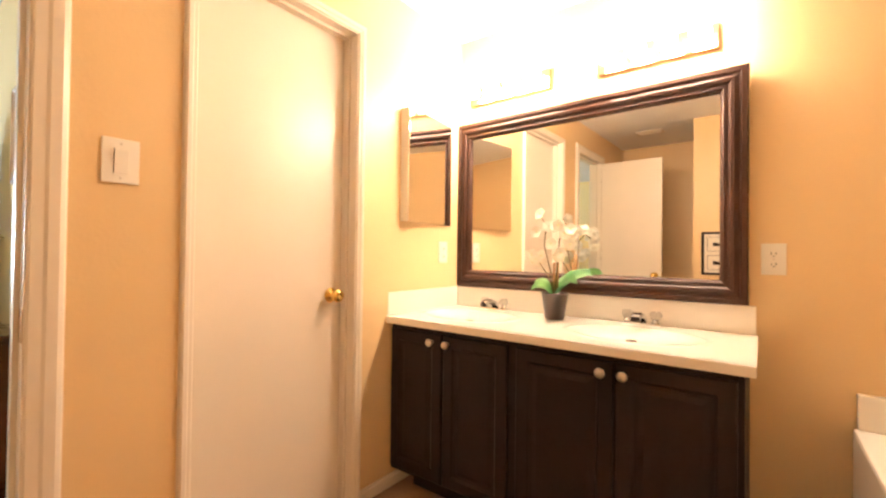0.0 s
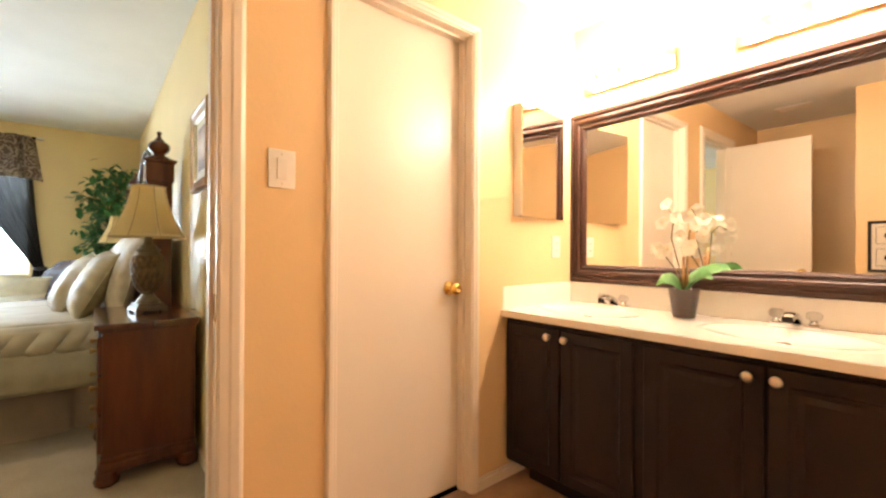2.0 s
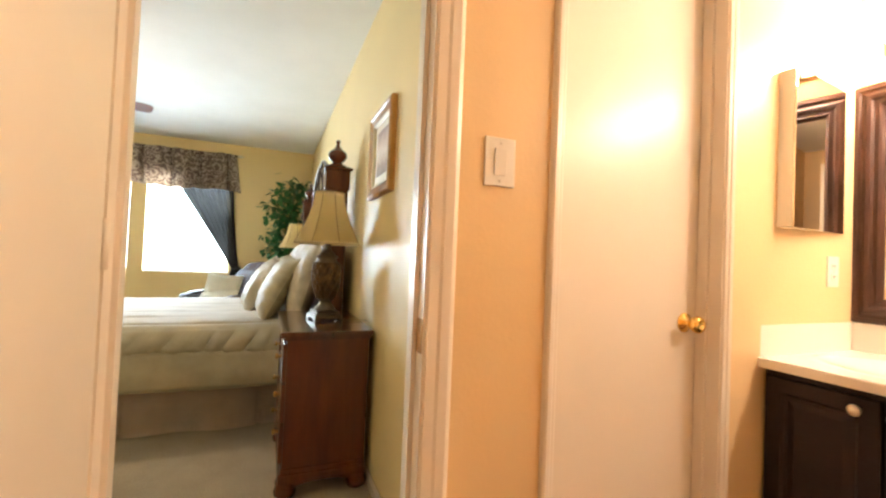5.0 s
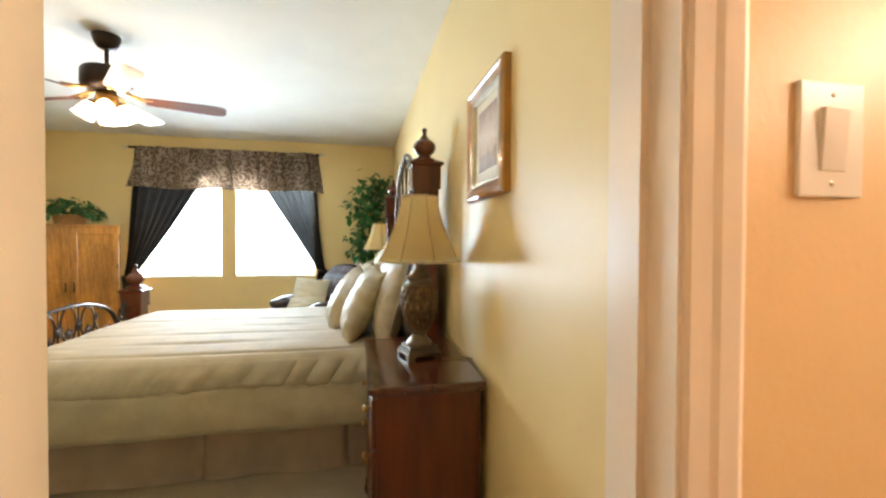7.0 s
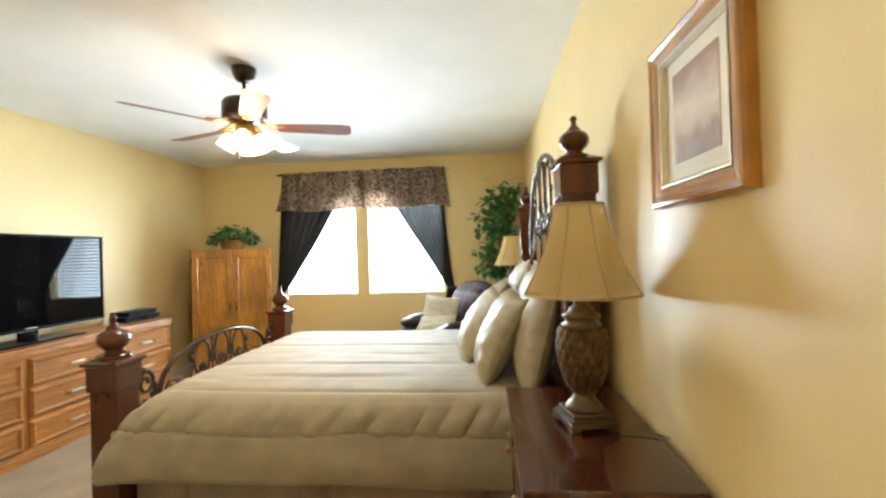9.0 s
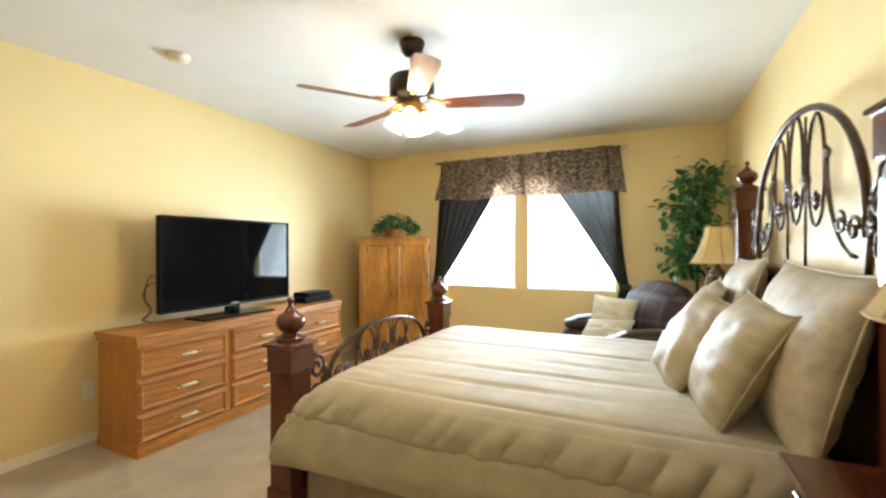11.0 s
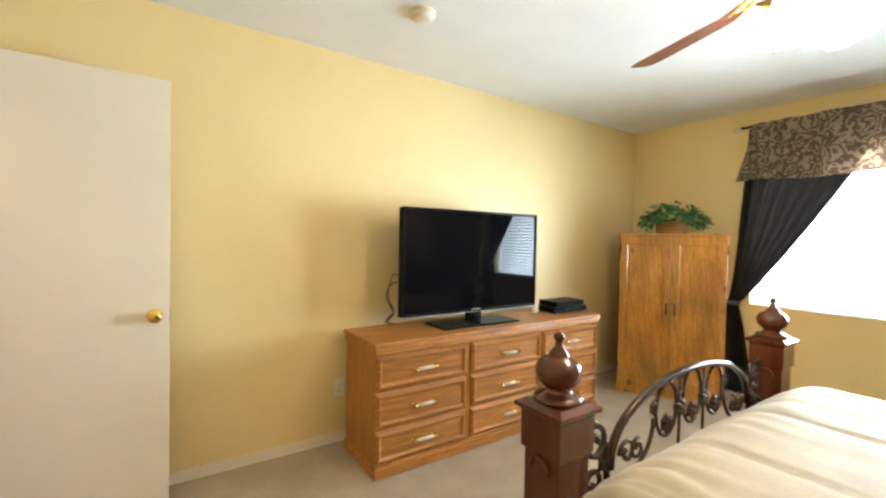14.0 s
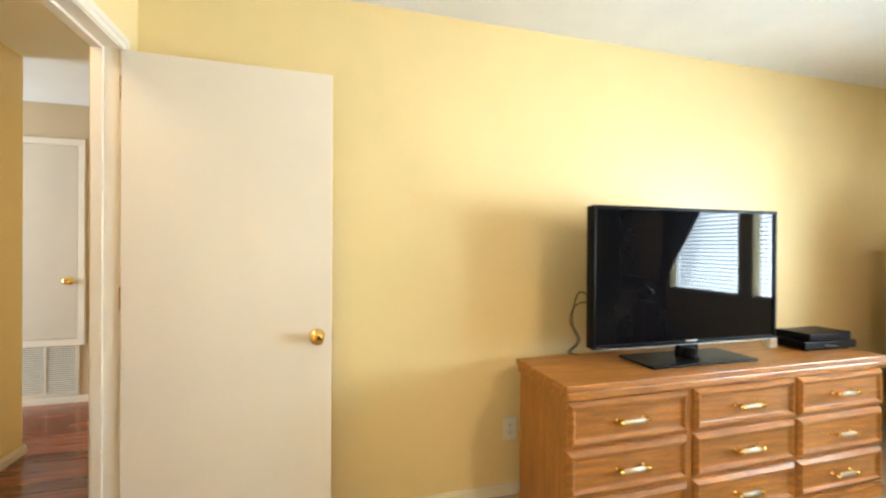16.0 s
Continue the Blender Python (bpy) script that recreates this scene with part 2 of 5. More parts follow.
def wood(m, axis, dark, knots=0.0, amount=0.75):
    """Adds long ring grain, and knots, to a wood material."""
    n, l = m.node_tree.nodes, m.node_tree.links
    b = n["Principled BSDF"]
    src = b.inputs["Base Color"].links[0].from_socket
    tc, mp, wv = n.new("ShaderNodeTexCoord"), n.new("ShaderNodeMapping"), n.new("ShaderNodeTexWave")
    st = [9.0, 9.0, 9.0]
    st[axis] = 0.9
    mp.inputs["Scale"].default_value = st
    wv.wave_type, wv.bands_direction = "BANDS", "DIAGONAL"
    wv.inputs["Scale"].default_value, wv.inputs["Distortion"].default_value = 1.6, 9.0
    wv.inputs["Detail"].default_value, wv.inputs["Detail Scale"].default_value = 3, 1.2
    l.new(tc.outputs["Object"], mp.inputs[0])
    l.new(mp.outputs[0], wv.inputs["Vector"])
    mr = n.new("ShaderNodeMapRange")
    mr.inputs["From Min"].default_value, mr.inputs["From Max"].default_value = 0.45, 1.0
    mr.inputs["To Min"].default_value, mr.inputs["To Max"].default_value = 0.0, amount
    l.new(wv.outputs["Fac"], mr.inputs[0])
    mix = n.new("ShaderNodeMix")
    mix.data_type = "RGBA"
    mix.inputs["B"].default_value = (*dark, 1)
    l.new(src, mix.inputs["A"])
    l.new(mr.outputs[0], mix.inputs["Factor"])
    out = mix.outputs["Result"]
    if knots:
        vo = n.new("ShaderNodeTexVoronoi")
        vo.inputs["Scale"].default_value = knots
        m3 = n.new("ShaderNodeMapping")
        s3 = [1.0, 1.0, 1.0]
        s3[axis] = 0.75
        m3.inputs["Scale"].default_value = s3
        l.new(tc.outputs["Object"], m3.inputs[0])
        l.new(m3.outputs[0], vo.inputs["Vector"])
        k = n.new("ShaderNodeMapRange")
        k.inputs["From Min"].default_value, k.inputs["From Max"].default_value = 0.16, 0.05
        l.new(vo.outputs["Distance"], k.inputs[0])
        mk = n.new("ShaderNodeMix")
        mk.data_type = "RGBA"
        mk.inputs["B"].default_value = (*[c * 0.35 for c in dark], 1)
        l.new(out, mk.inputs["A"])
        l.new(k.outputs[0], mk.inputs["Factor"])
        out = mk.outputs["Result"]
    l.new(out, b.inputs["Base Color"])


wood(OAK, 0, (0.28, 0.115, 0.035), 0.0, 0.6)
wood(OAKSIDE, 2, (0.30, 0.125, 0.04), 0.0, 0.35)
wood(PINE, 2, (0.25, 0.085, 0.015), 5.5, 0.34)

_s = SHADE.node_tree
_tl, _sm = _s.nodes.new("ShaderNodeBsdfTranslucent"), _s.nodes.new("ShaderNodeMixShader")
_tl.inputs[0].default_value = (0.95, 0.84, 0.56, 1)
_sm.inputs[0].default_value = 0.62
_s.links.new(_s.nodes["Principled BSDF"].outputs[0], _sm.inputs[1])
_s.links.new(_tl.outputs[0], _sm.inputs[2])
_s.links.new(_sm.outputs[0], _s.nodes["Material Output"].inputs[0])


def checks(m, light, scale):
    """Crossing bands of a lighter colour."""
    n, l = m.node_tree.nodes, m.node_tree.links
    b = n["Principled BSDF"]
    src = b.inputs["Base Color"].links[0].from_socket
    tc, sp = n.new("ShaderNodeTexCoord"), n.new("ShaderNodeSeparateXYZ")
    l.new(tc.outputs["Object"], sp.inputs[0])
    for k in (0, 2):
        w, p, x = n.new("ShaderNodeMath"), n.new("ShaderNodeMath"), n.new("ShaderNodeMix")
        w.operation, p.operation, x.data_type = "PINGPONG", "LESS_THAN", "RGBA"
        w.inputs[1].default_value, p.inputs[1].default_value = scale, scale * 0.2
        l.new(sp.outputs[k], w.inputs[0])
        l.new(w.outputs[0], p.inputs[0])
        sc = n.new("ShaderNodeMath")
        sc.operation = "MULTIPLY"
        sc.inputs[1].default_value = 0.5
        l.new(p.outputs[0], sc.inputs[0])
        l.new(sc.outputs[0], x.inputs["Factor"])
        l.new(src, x.inputs["A"])
        x.inputs["B"].default_value = (*light, 1)
        src = x.outputs["Result"]
    l.new(src, b.inputs["Base Color"])


checks(PLAID, (0.085, 0.09, 0.11), 0.105)
GLOSSBLACK = material("gloss_black", (0.006, 0.006, 0.007), 0.3, vary=0.05)
for _m in (GLOSSBLACK, BLACK):
    _m.node_tree.nodes["Principled BSDF"].inputs["Specular IOR Level"].default_value = 0.05
SCREEN = material("switched_off_screen", (0.004, 0.004, 0.005), 0.03, vary=0.02)
SCREEN.node_tree.nodes["Principled BSDF"].inputs["Specular IOR Level"].default_value = 0.13
ACRYLIC = material("pale_acrylic", (0.45, 0.47, 0.5), 0.1, vary=0.03, coat=0.6)
SLAT = material("white_blind_slat", (0.82, 0.82, 0.80), 0.45, vary=0.02)
BRASSDARK = material("antique_brass", (0.42, 0.25, 0.08), 0.3, metal=0.8, vary=0.25, scale=15)
HALLDOOR = material("cream_hall_door", (0.66, 0.58, 0.48), 0.4, vary=0.03, scale=3)
GRILLEDARK = material("grey_filter", (0.22, 0.21, 0.2), 0.9, vary=0.1)


def vary_by_object(m, lo, hi):
    """Shifts a material's brightness from piece to piece."""
    n, l = m.node_tree.nodes, m.node_tree.links
    b = n["Principled BSDF"]
    src = b.inputs["Base Color"].links[0].from_socket
    oi, mr, mx = n.new("ShaderNodeObjectInfo"), n.new("ShaderNodeMapRange"), n.new("ShaderNodeMix")
    mr.inputs["To Min"].default_value, mr.inputs["To Max"].default_value = lo, hi
    mx.data_type, mx.blend_type = "RGBA", "MULTIPLY"
    mx.inputs["Factor"].default_value = 1
    l.new(oi.outputs["Random"], mr.inputs[0])
    l.new(src, mx.inputs["A"])
    l.new(mr.outputs[0], mx.inputs["B"])
    l.new(mx.outputs["Result"], b.inputs["Base Color"])


vary_by_object(LAMINATE, 0.7, 1.35)
vary_by_object(OAK, 0.88, 1.1)


# ---- building helpers ----
def box(x0, x1, y0, y1, z0, z1, bm=None, bevel=0.0):
    """A box, with its edges rounded off when bevel is given."""
    own = bmesh.new()
    vs = [own.verts.new((x, y, z)) for x in (x0, x1) for y in (y0, y1) for z in (z0, z1)]
    for f in ((0, 1, 3, 2), (4, 6, 7, 5), (0, 4, 5, 1), (2, 3, 7, 6), (0, 2, 6, 4), (1, 5, 7, 3)):
        own.faces.new([vs[i] for i in f])
    bmesh.ops.recalc_face_normals(own, faces=own.faces)
    if bevel:
        bmesh.ops.bevel(own, geom=own.edges[:], offset=bevel, segments=2, profile=0.6, affect="EDGES")
    return merge(bm, own)


def merge(bm, own):
    if bm is None:
        return own
    tmp = bpy.data.meshes.new("tmp")
    own.to_mesh(tmp)
    own.free()
    bm.from_mesh(tmp)
    bpy.data.meshes.remove(tmp)
    return bm


def lathe(profile, n=24, bm=None, at=(0, 0, 0)):
    """Turned shape from (radius, height) pairs."""
    own = bmesh.new()
    rings = []
    for r, z in profile:
        if r < 1e-5:
            rings.append([own.verts.new((at[0], at[1], at[2] + z))])
        else:
            rings.append([own.verts.new((at[0] + r * math.cos(2 * math.pi * i / n), at[1] + r * math.sin(2 * math.pi * i / n), at[2] + z)) for i in range(n)])
    for a, b in zip(rings, rings[1:]):
        for i in range(n):
            j = (i + 1) % n
            if len(a) == 1 and len(b) == 1:
                continue
            if len(a) == 1:
                own.faces.new((a[0], b[j], b[i]))
            elif len(b) == 1:
                own.faces.new((a[i], a[j], b[0]))
            else:
                own.faces.new((a[i], a[j], b[j], b[i]))
    for ring, flip in ((rings[0], True), (rings[-1], False)):
        if len(ring) > 1:
            own.faces.new(ring[::-1] if flip else ring)
    bmesh.ops.recalc_face_normals(own, faces=own.faces)
    for f in own.faces:
        f.smooth = len(f.verts) <= 4
    return merge(bm, own)


def tube(points, r, n=8, bm=None):
    """A round rod along a line of points."""
    own = bmesh.new()
    pts = [Vector(p) for p in points]
    rings = []
    up = Vector((0.13, 0.31, 0.94))
    for i, p in enumerate(pts):
        d = (pts[min(i + 1, len(pts) - 1)] - pts[max(i - 1, 0)]).normalized()
        a = d.cross(up)
        if a.length < 0.05:
            a = d.cross(Vector((1, 0, 0)))
        a.normalize()
        b = d.cross(a)
        rr = r[i] if isinstance(r, (list, tuple)) else r
        rings.append([own.verts.new(p + rr * (a * math.cos(2 * math.pi * k / n) + b * math.sin(2 * math.pi * k / n))) for k in range(n)])
    for a, b in zip(rings, rings[1:]):
        for k in range(n):
            own.faces.new((a[k], a[(k + 1) % n], b[(k + 1) % n], b[k]))
    own.faces.new(rings[0][::-1])
    own.faces.new(rings[-1])
    bmesh.ops.recalc_face_normals(own, faces=own.faces)
    for f in own.faces:
        f.smooth = True
    return merge(bm, own)


def grid(fn, nu, nv, bm=None, smooth=True):
    """A sheet of nu x nv cells whose corners are fn(u, v), u and v from 0 to 1."""
    own = bmesh.new()
    vs = [[own.verts.new(fn(i / nu, j / nv)) for j in range(nv + 1)] for i in range(nu + 1)]
    for i in range(nu):
        for j in range(nv):
            f = own.faces.new((vs[i][j], vs[i + 1][j], vs[i + 1][j + 1], vs[i][j + 1]))
            f.smooth = smooth
    return merge(bm, own)


def solid(bm, thick):
    bmesh.ops.solidify(bm, geom=bm.faces[:], thickness=thick)
    return bm


def turned(bm, m):
    bmesh.ops.transform(bm, matrix=m, verts=bm.verts)
    return bm


def obj(name, bm, mat):
    me = bpy.data.meshes.new(name)
    bm.to_mesh(me)
    bm.free()
    me.materials.append(mat)
    return new(name, me)


def part(name, bm, mat, parent, label=""):
    ob = obj(name, bm, mat)
    ob.parent = parent
    if label:
        ob["label"] = label
    return ob


def thing(name, x, y, z, rz=0.0, label="", category="", group=""):
    e = new(name)
    e.empty_display_size = 0.1
    e.matrix_world = pose(x, y, z, 0, 0, rz)
    return tagged(e, label, category, group)


def structure(name, bm, mat, label=""):
    return tagged(obj(name, bm, mat), label, "", "", "structure")


# ---- structure ----
EAST, HALLF = -1.735, -1.648   # faces of the wall between bedroom and hall
EASTB, BATHW = -1.625, -1.515  # faces of the wall between bedroom and bathroom
MIDH, MIDB = -1.69, -1.57
JOG = -1.35
HEAD = 0.335                   # headboard wall
WIN = -6.66                    # window wall
DRES = -3.70                   # dresser wall
CB, CT = 2.46, 2.33            # ceilings of bedroom and bathroom
VAN = 1.994                    # vanity wall
ENTRY = (-3.537, -2.80)        # clear door openings
DOORWAY = (-0.428, 0.176)
CLOSET = (0.557, 1.195)
DH, LINE = 2.045, 0.018        # head of the openings, thickness of the lining

structure("floor", box(WIN - 0.15, MIDB, DRES - 0.1, HEAD + 0.1, -0.1, 0.0), CARPET, "beige carpet over the bedroom floor")
structure("floor_bathroom", box(MIDB - 0.004, 1.3, -1.3, VAN + 0.1, -0.1, 0.001), TILE, "brown marbled vinyl bathroom floor")
structure("floor_hall", box(MIDH, 2.4, -8.0, -1.35, -0.1, 0.002), LAMINATE, "glossy red-brown laminate hall floor")
structure("ceiling", box(WIN - 0.15, MIDB, DRES - 0.1, HEAD + 0.12, CB, CB + 0.1), CEIL, "white textured bedroom ceiling")
structure("ceiling_bathroom", box(MIDB, 1.3, -1.3, VAN + 0.1, CT, CT + 0.1), CEIL, "white bathroom ceiling")
structure("ceiling_hall", box(MIDH, 2.4, -8.0, -1.3, CB + 0.002, CB + 0.1), CEIL, "white hall ceiling")


def wall_y(x0, x1, y0, y1, z1, holes, bm=None):
    """A wall along y, with holes (y0, y1, z0, z1) from low to high y."""
    at = y0
    for a, b, lo, hi in holes:
        bm = box(x0, x1, at, a, 0, z1, bm)
        if lo > 0:
            bm = box(x0, x1, a, b, 0, lo, bm)
        bm = box(x0, x1, a, b, hi, z1, bm)
        at = b
    return box(x0, x1, at, y1, 0, z1, bm)


def rough(opening):
    return (opening[0] - LINE, opening[1] + LINE, 0, DH + LINE)


structure("wall_east", wall_y(EASTB, MIDB, JOG, VAN + 0.1, CB, [rough(DOORWAY), rough(CLOSET)]), YELLOW, "yellow painted bedroom wall")
structure("wall_east_entry", wall_y(EAST, MIDH, DRES - 0.1, JOG + 0.06, CB, [rough(ENTRY)]), YELLOW, "yellow painted bedroom wall")
structure("wall_bath_west", wall_y(MIDB, BATHW, -1.3, VAN, CB, [rough(DOORWAY), rough(CLOSET)]), PEACH, "warm tan painted bathroom wall")
structure("wall_hall_west", wall_y(MIDH, HALLF, -6.0, -1.36, CB, [rough(ENTRY)]), YELLOW, "pale yellow painted hall wall")
structure("wall_north", box(WIN - 0.15, EASTB, HEAD, HEAD + 0.12, 0, CB), YELLOW, "yellow painted wall behind the bed")
structure("wall_south", box(WIN - 0.15, EAST, DRES - 0.1, DRES, 0, CB), YELLOW, "yellow painted wall behind the dresser")
W1, W2, WZ = (-2.61, -1.730), (-1.570, -0.655), (0.795, 2.0)
structure("wall_west", wall_y(WIN - 0.14, WIN, DRES, HEAD, CB, [(*W1, *WZ), (*W2, *WZ)]), YELLOW, "yellow painted window wall")
structure("wall_vanity", box(MIDB, 1.3, VAN, VAN + 0.1, 0, CT), PEACH, "warm tan painted wall behind the vanity")
structure("wall_bath_back", box(BATHW, 1.3, -1.25, -1.17, 0, CT), PEACH, "warm tan painted bathroom back wall")
structure("wall_bath_divider", box(-0.675, 1.2, -1.17, -0.345, 0, CT), PEACH, "warm tan painted bathroom partition")
structure("wall_bath_east", box(1.2, 1.3, -1.17, VAN, 0, CT), PEACH, "warm tan painted wall beside the tub")
structure("wall_hall_east", box(-0.70, -0.58, -4.88, -1.35, 0, CB), YELLOW, "pale yellow painted hall wall")
structure("wall_hall_north", box(HALLF, 2.4, -1.35, -1.26, 0, CB), YELLOW, "pale yellow painted hall end wall")
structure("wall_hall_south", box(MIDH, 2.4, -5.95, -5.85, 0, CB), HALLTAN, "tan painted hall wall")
structure("wall_closet_back", box(EASTB - 0.7, EASTB - 0.65, HEAD + 0.12, VAN + 0.1, 0, CB), YELLOW, "plain closet wall")
# unseen wall, its opening added to let the fill lamp in
structure("wall_unseen_east", wall_y(2.3, 2.4, -5.85, -1.35, CB, [(-5.6, -4.4, 0.7, 2.0)]), YELLOW, "unseen pale yellow wall added with an opening for the hall fill lamp")
structure("ground", box(-60, -6.9, -60, 60, -0.4, -0.3), material("lawn", (0.06, 0.13, 0.03), 0.9, vary=0.3, scale=2, bump=0.5), "green lawn outside the windows")


# ---- trim ----
def casing_y(name, x, face, y0, y1, top, w, label):
    """Door casing on a wall face at x; face is +1 or -1, the way it looks along x."""
    own = bmesh.new()
    rows = []
    for d, h in ((0.005, 0.0), (0.005, 0.008), (0.009, 0.011), (w * 0.42, 0.012), (w * 0.52, 0.0155), (w * 0.80, 0.017), (w * 0.93, 0.012), (w, 0.004), (w, 0.0)):
        rows.append([own.verts.new((x + face * h, yy, zz)) for yy, zz in ((y0 - d, 0), (y0 - d, top + d), (y1 + d, top + d), (y1 + d, 0))])
    for p, q in zip(rows, rows[1:] + rows[:1]):
        for k in range(3):
            own.faces.new((p[k], p[k + 1], q[k + 1], q[k]))
    bmesh.ops.recalc_face_normals(own, faces=own.faces)
    return structure(name, own, WHITE, label)


def jamb_y(name, y0, y1, xa, xb, stop, label):
    """Door lining round a clear opening, with the stop bead at x = stop."""
    a, b, t, top = xa - 0.004, xb + 0.004, LINE, DH
    bm = box(a, b, y0 - t, y0, 0, top + t)
    bm = box(a, b, y1, y1 + t, 0, top + t, bm)
    bm = box(a, b, y0, y1, top, top + t, bm)
    bm = box(stop, stop + 0.035, y0, y0 + 0.011, 0, top, bm)
    bm = box(stop, stop + 0.035, y1 - 0.011, y1, 0, top, bm)
    bm = box(stop, stop + 0.035, y0 + 0.011, y1 - 0.011, top - 0.011, top, bm)
    return structure(name, bm, WHITE, label)


casing_y("trim_doorway_bath", BATHW, 1, *DOORWAY, DH, 0.076, "white moulded door casing")
casing_y("trim_doorway_bed", EASTB, -1, *DOORWAY, DH, 0.055, "white moulded door casing")
casing_y("trim_closet", BATHW, 1, *CLOSET, DH, 0.044, "white moulded door casing")
casing_y("trim_entry_bed", EAST, -1, *ENTRY, DH, 0.06, "white moulded door casing")
casing_y("trim_entry_hall", HALLF, 1, *ENTRY, DH, 0.06, "white moulded door casing")
jamb_y("trim_jamb_bath", *DOORWAY, EASTB, BATHW, -1.59, "white door lining")
part("strike_plate", box(-1.553, -1.514, DOORWAY[1] - 0.0015, DOORWAY[1] + 0.001, 0.872, 0.952), BRASSDARK, bpy.data.objects["trim_jamb_bath"], "worn metal strike plate")
jamb_y("trim_jamb_closet", *CLOSET, EASTB, BATHW, -1.589, "white door lining")
jamb_y("trim_jamb_entry", *ENTRY, EAST, HALLF, -1.685, "cream door lining")


def baseboard(name, x0, x1, y0, y1):
    bm = box(x0, x1, y0, y1, 0, 0.046)
    s = 0.004
    dx, dy = (s if x1 - x0 < 0.05 else 0), (s if y1 - y0 < 0.05 else 0)
    bm = box(x0 + dx, x1 - dx, y0 + dy, y1 - dy, 0.046, 0.06, bm, 0.0)
    return structure(name, bm, WHITE, "white painted baseboard")


baseboard("baseboard_south", WIN, EAST, DRES, DRES + 0.014)
baseboard("baseboard_north", WIN, EASTB, HEAD - 0.014, HEAD)
baseboard("baseboard_west", WIN, WIN + 0.014, DRES + 0.014, HEAD - 0.014)
baseboard("baseboard_east", EASTB - 0.014, EASTB, JOG + 0.08, DOORWAY[0] - 0.055)
baseboard("baseboard_east_entry", EAST - 0.014, EAST, ENTRY[1] + 0.06, JOG + 0.05)
baseboard("baseboard_bath_a", BATHW, BATHW + 0.014, CLOSET[1] + 0.046, VAN)
baseboard("baseboard_bath_b", BATHW, BATHW + 0.014, DOORWAY[1] + 0.078, CLOSET[0] - 0.046)
baseboard("baseboard_hall_a", -0.714, -0.70, -4.88, -1.35)
baseboard("baseboard_hall_b", -0.714, -0.58, -4.894, -4.88)
baseboard("baseboard_hall_c", HALLF, 2.3, -5.85, -5.832)


# ---- doors ----
def knob_bm(out=0.062):
    """Door knob with its rose, pointing along -y from the origin."""
    bm = lathe([(0.0, 0), (0.033, 0.0), (0.031, 0.006), (0.016, 0.012), (0.011, 0.02), (0.012, out - 0.034), (0.024, out - 0.026), (0.029, out - 0.012), (0.024, out - 0.002), (0.012, out), (0, out)], 20)
    return turned(bm, pose(0, 0, 0, 90, 0, 0))


def door(name, x, y, rz, width, height, label, knob_mat, hinge_mat, knob_z=0.915):
    """A flush door leaf hinged at its origin, reaching along local +x; its faces look along local y."""
    d = tagged(thing(name, x, y, 0, rz), label, "door", "", "structure")
    part("leaf", box(0.002, width, -0.035, 0, 0.012, height, None, 0.002), DOORWHITE, d)
    k = part("door_knob", knob_bm(), knob_mat, d, "round polished brass knob")
    k.matrix_basis = pose(width - 0.06, -0.035, knob_z)
    k = part("door_knob", knob_bm(), knob_mat, d, "round polished brass knob")
    k.matrix_basis = pose(width - 0.06, 0, knob_z, 0, 0, 180)
    part("latch_plate", box(width, width + 0.0015, -0.03, -0.005, knob_z - 0.028, knob_z + 0.028), BRASS, d)
    for z in (0.2, 1.05, 1.85):
        h = lathe([(0, 0), (0.006, 0), (0.006, 0.09), (0, 0.09)], 8, None, (-0.001, 0.004, z))
        h = box(-0.0015, 0.0005, -0.034, 0.0, z, z + 0.09, h)
        part("hinge", h, hinge_mat, d)
    return d


door("door_1", -1.626, CLOSET[0] + 0.003, 90, CLOSET[1] - CLOSET[0] - 0.006, DH - 0.004, "closed flush cream closet door with a brass knob", BRASS, BRASS)
door("door_2", BATHW + 0.008, DOORWAY[0] - 0.003, 0, 0.562, DH - 0.004, "open flush white bathroom door", BRASS, WHITE)
door("door_3", EAST - 0.006, -3.562, 181, 0.775, 2.037, "open flush white bedroom door beside the dresser", BRASS, BRASS)


# ---- bathroom ----
def switch_plate(name, m, rocker, label, w=0.086, h=0.122):
    e = thing(name, 0, 0, 0, 0, label, "switch" if rocker else "outlet")
    e.matrix_world = m
    part("plate", box(-w / 2, w / 2, -0.006, 0, -h / 2, h / 2, None, 0.0025), PLATE, e)
    if rocker:
        part("rocker", turned(box(-0.0165, 0.0165, -0.011, -0.005, -0.033, 0.033, None, 0.001), pose(0, 0.001, 0, 4)), PLATE, e)
    else:
        for z in (-0.02, 0.02):
            r = part("receptacle", box(-0.017, 0.017, -0.0085, -0.005, z - 0.014, z + 0.014, None, 0.0015), PLATE, e)
            for x in (-0.007, 0.007):
                part("slot", box(x - 0.0012, x + 0.0012, -0.0092, -0.008, z - 0.003, z + 0.006), BLACK, r)
            part("slot", box(-0.002, 0.002, -0.0092, -0.008, z - 0.010, z - 0.006), BLACK, r)
    for z in ((-0.047, 0.047) if rocker else (0,)):
        part("screw", turned(lathe([(0, 0), (0.003, 0), (0.0025, 0.0012), (0, 0.0012)], 8), pose(0, -0.006, z, 90)), NICKEL, e)
    return e


switch_plate("light_switch", pose(BATHW, 0.361, 1.341, 0, 0, 90), True, "white rocker light switch on the tan wall")
switch_plate("wall_outlet", pose(-0.079, VAN, 1.093, 0, 0, 0), False, "white double wall outlet beside the vanity mirror", 0.076, 0.118)
switch_plate("wall_outlet", pose(BATHW, 1.824, 1.107, 0, 0, 90), False, "white double wall outlet below the medicine cabinet", 0.072, 0.116)
switch_plate("wall_outlet", pose(-3.432, DRES, 0.345, 0, 0, 180), False, "white wall outlet beside the dresser", 0.072, 0.116)


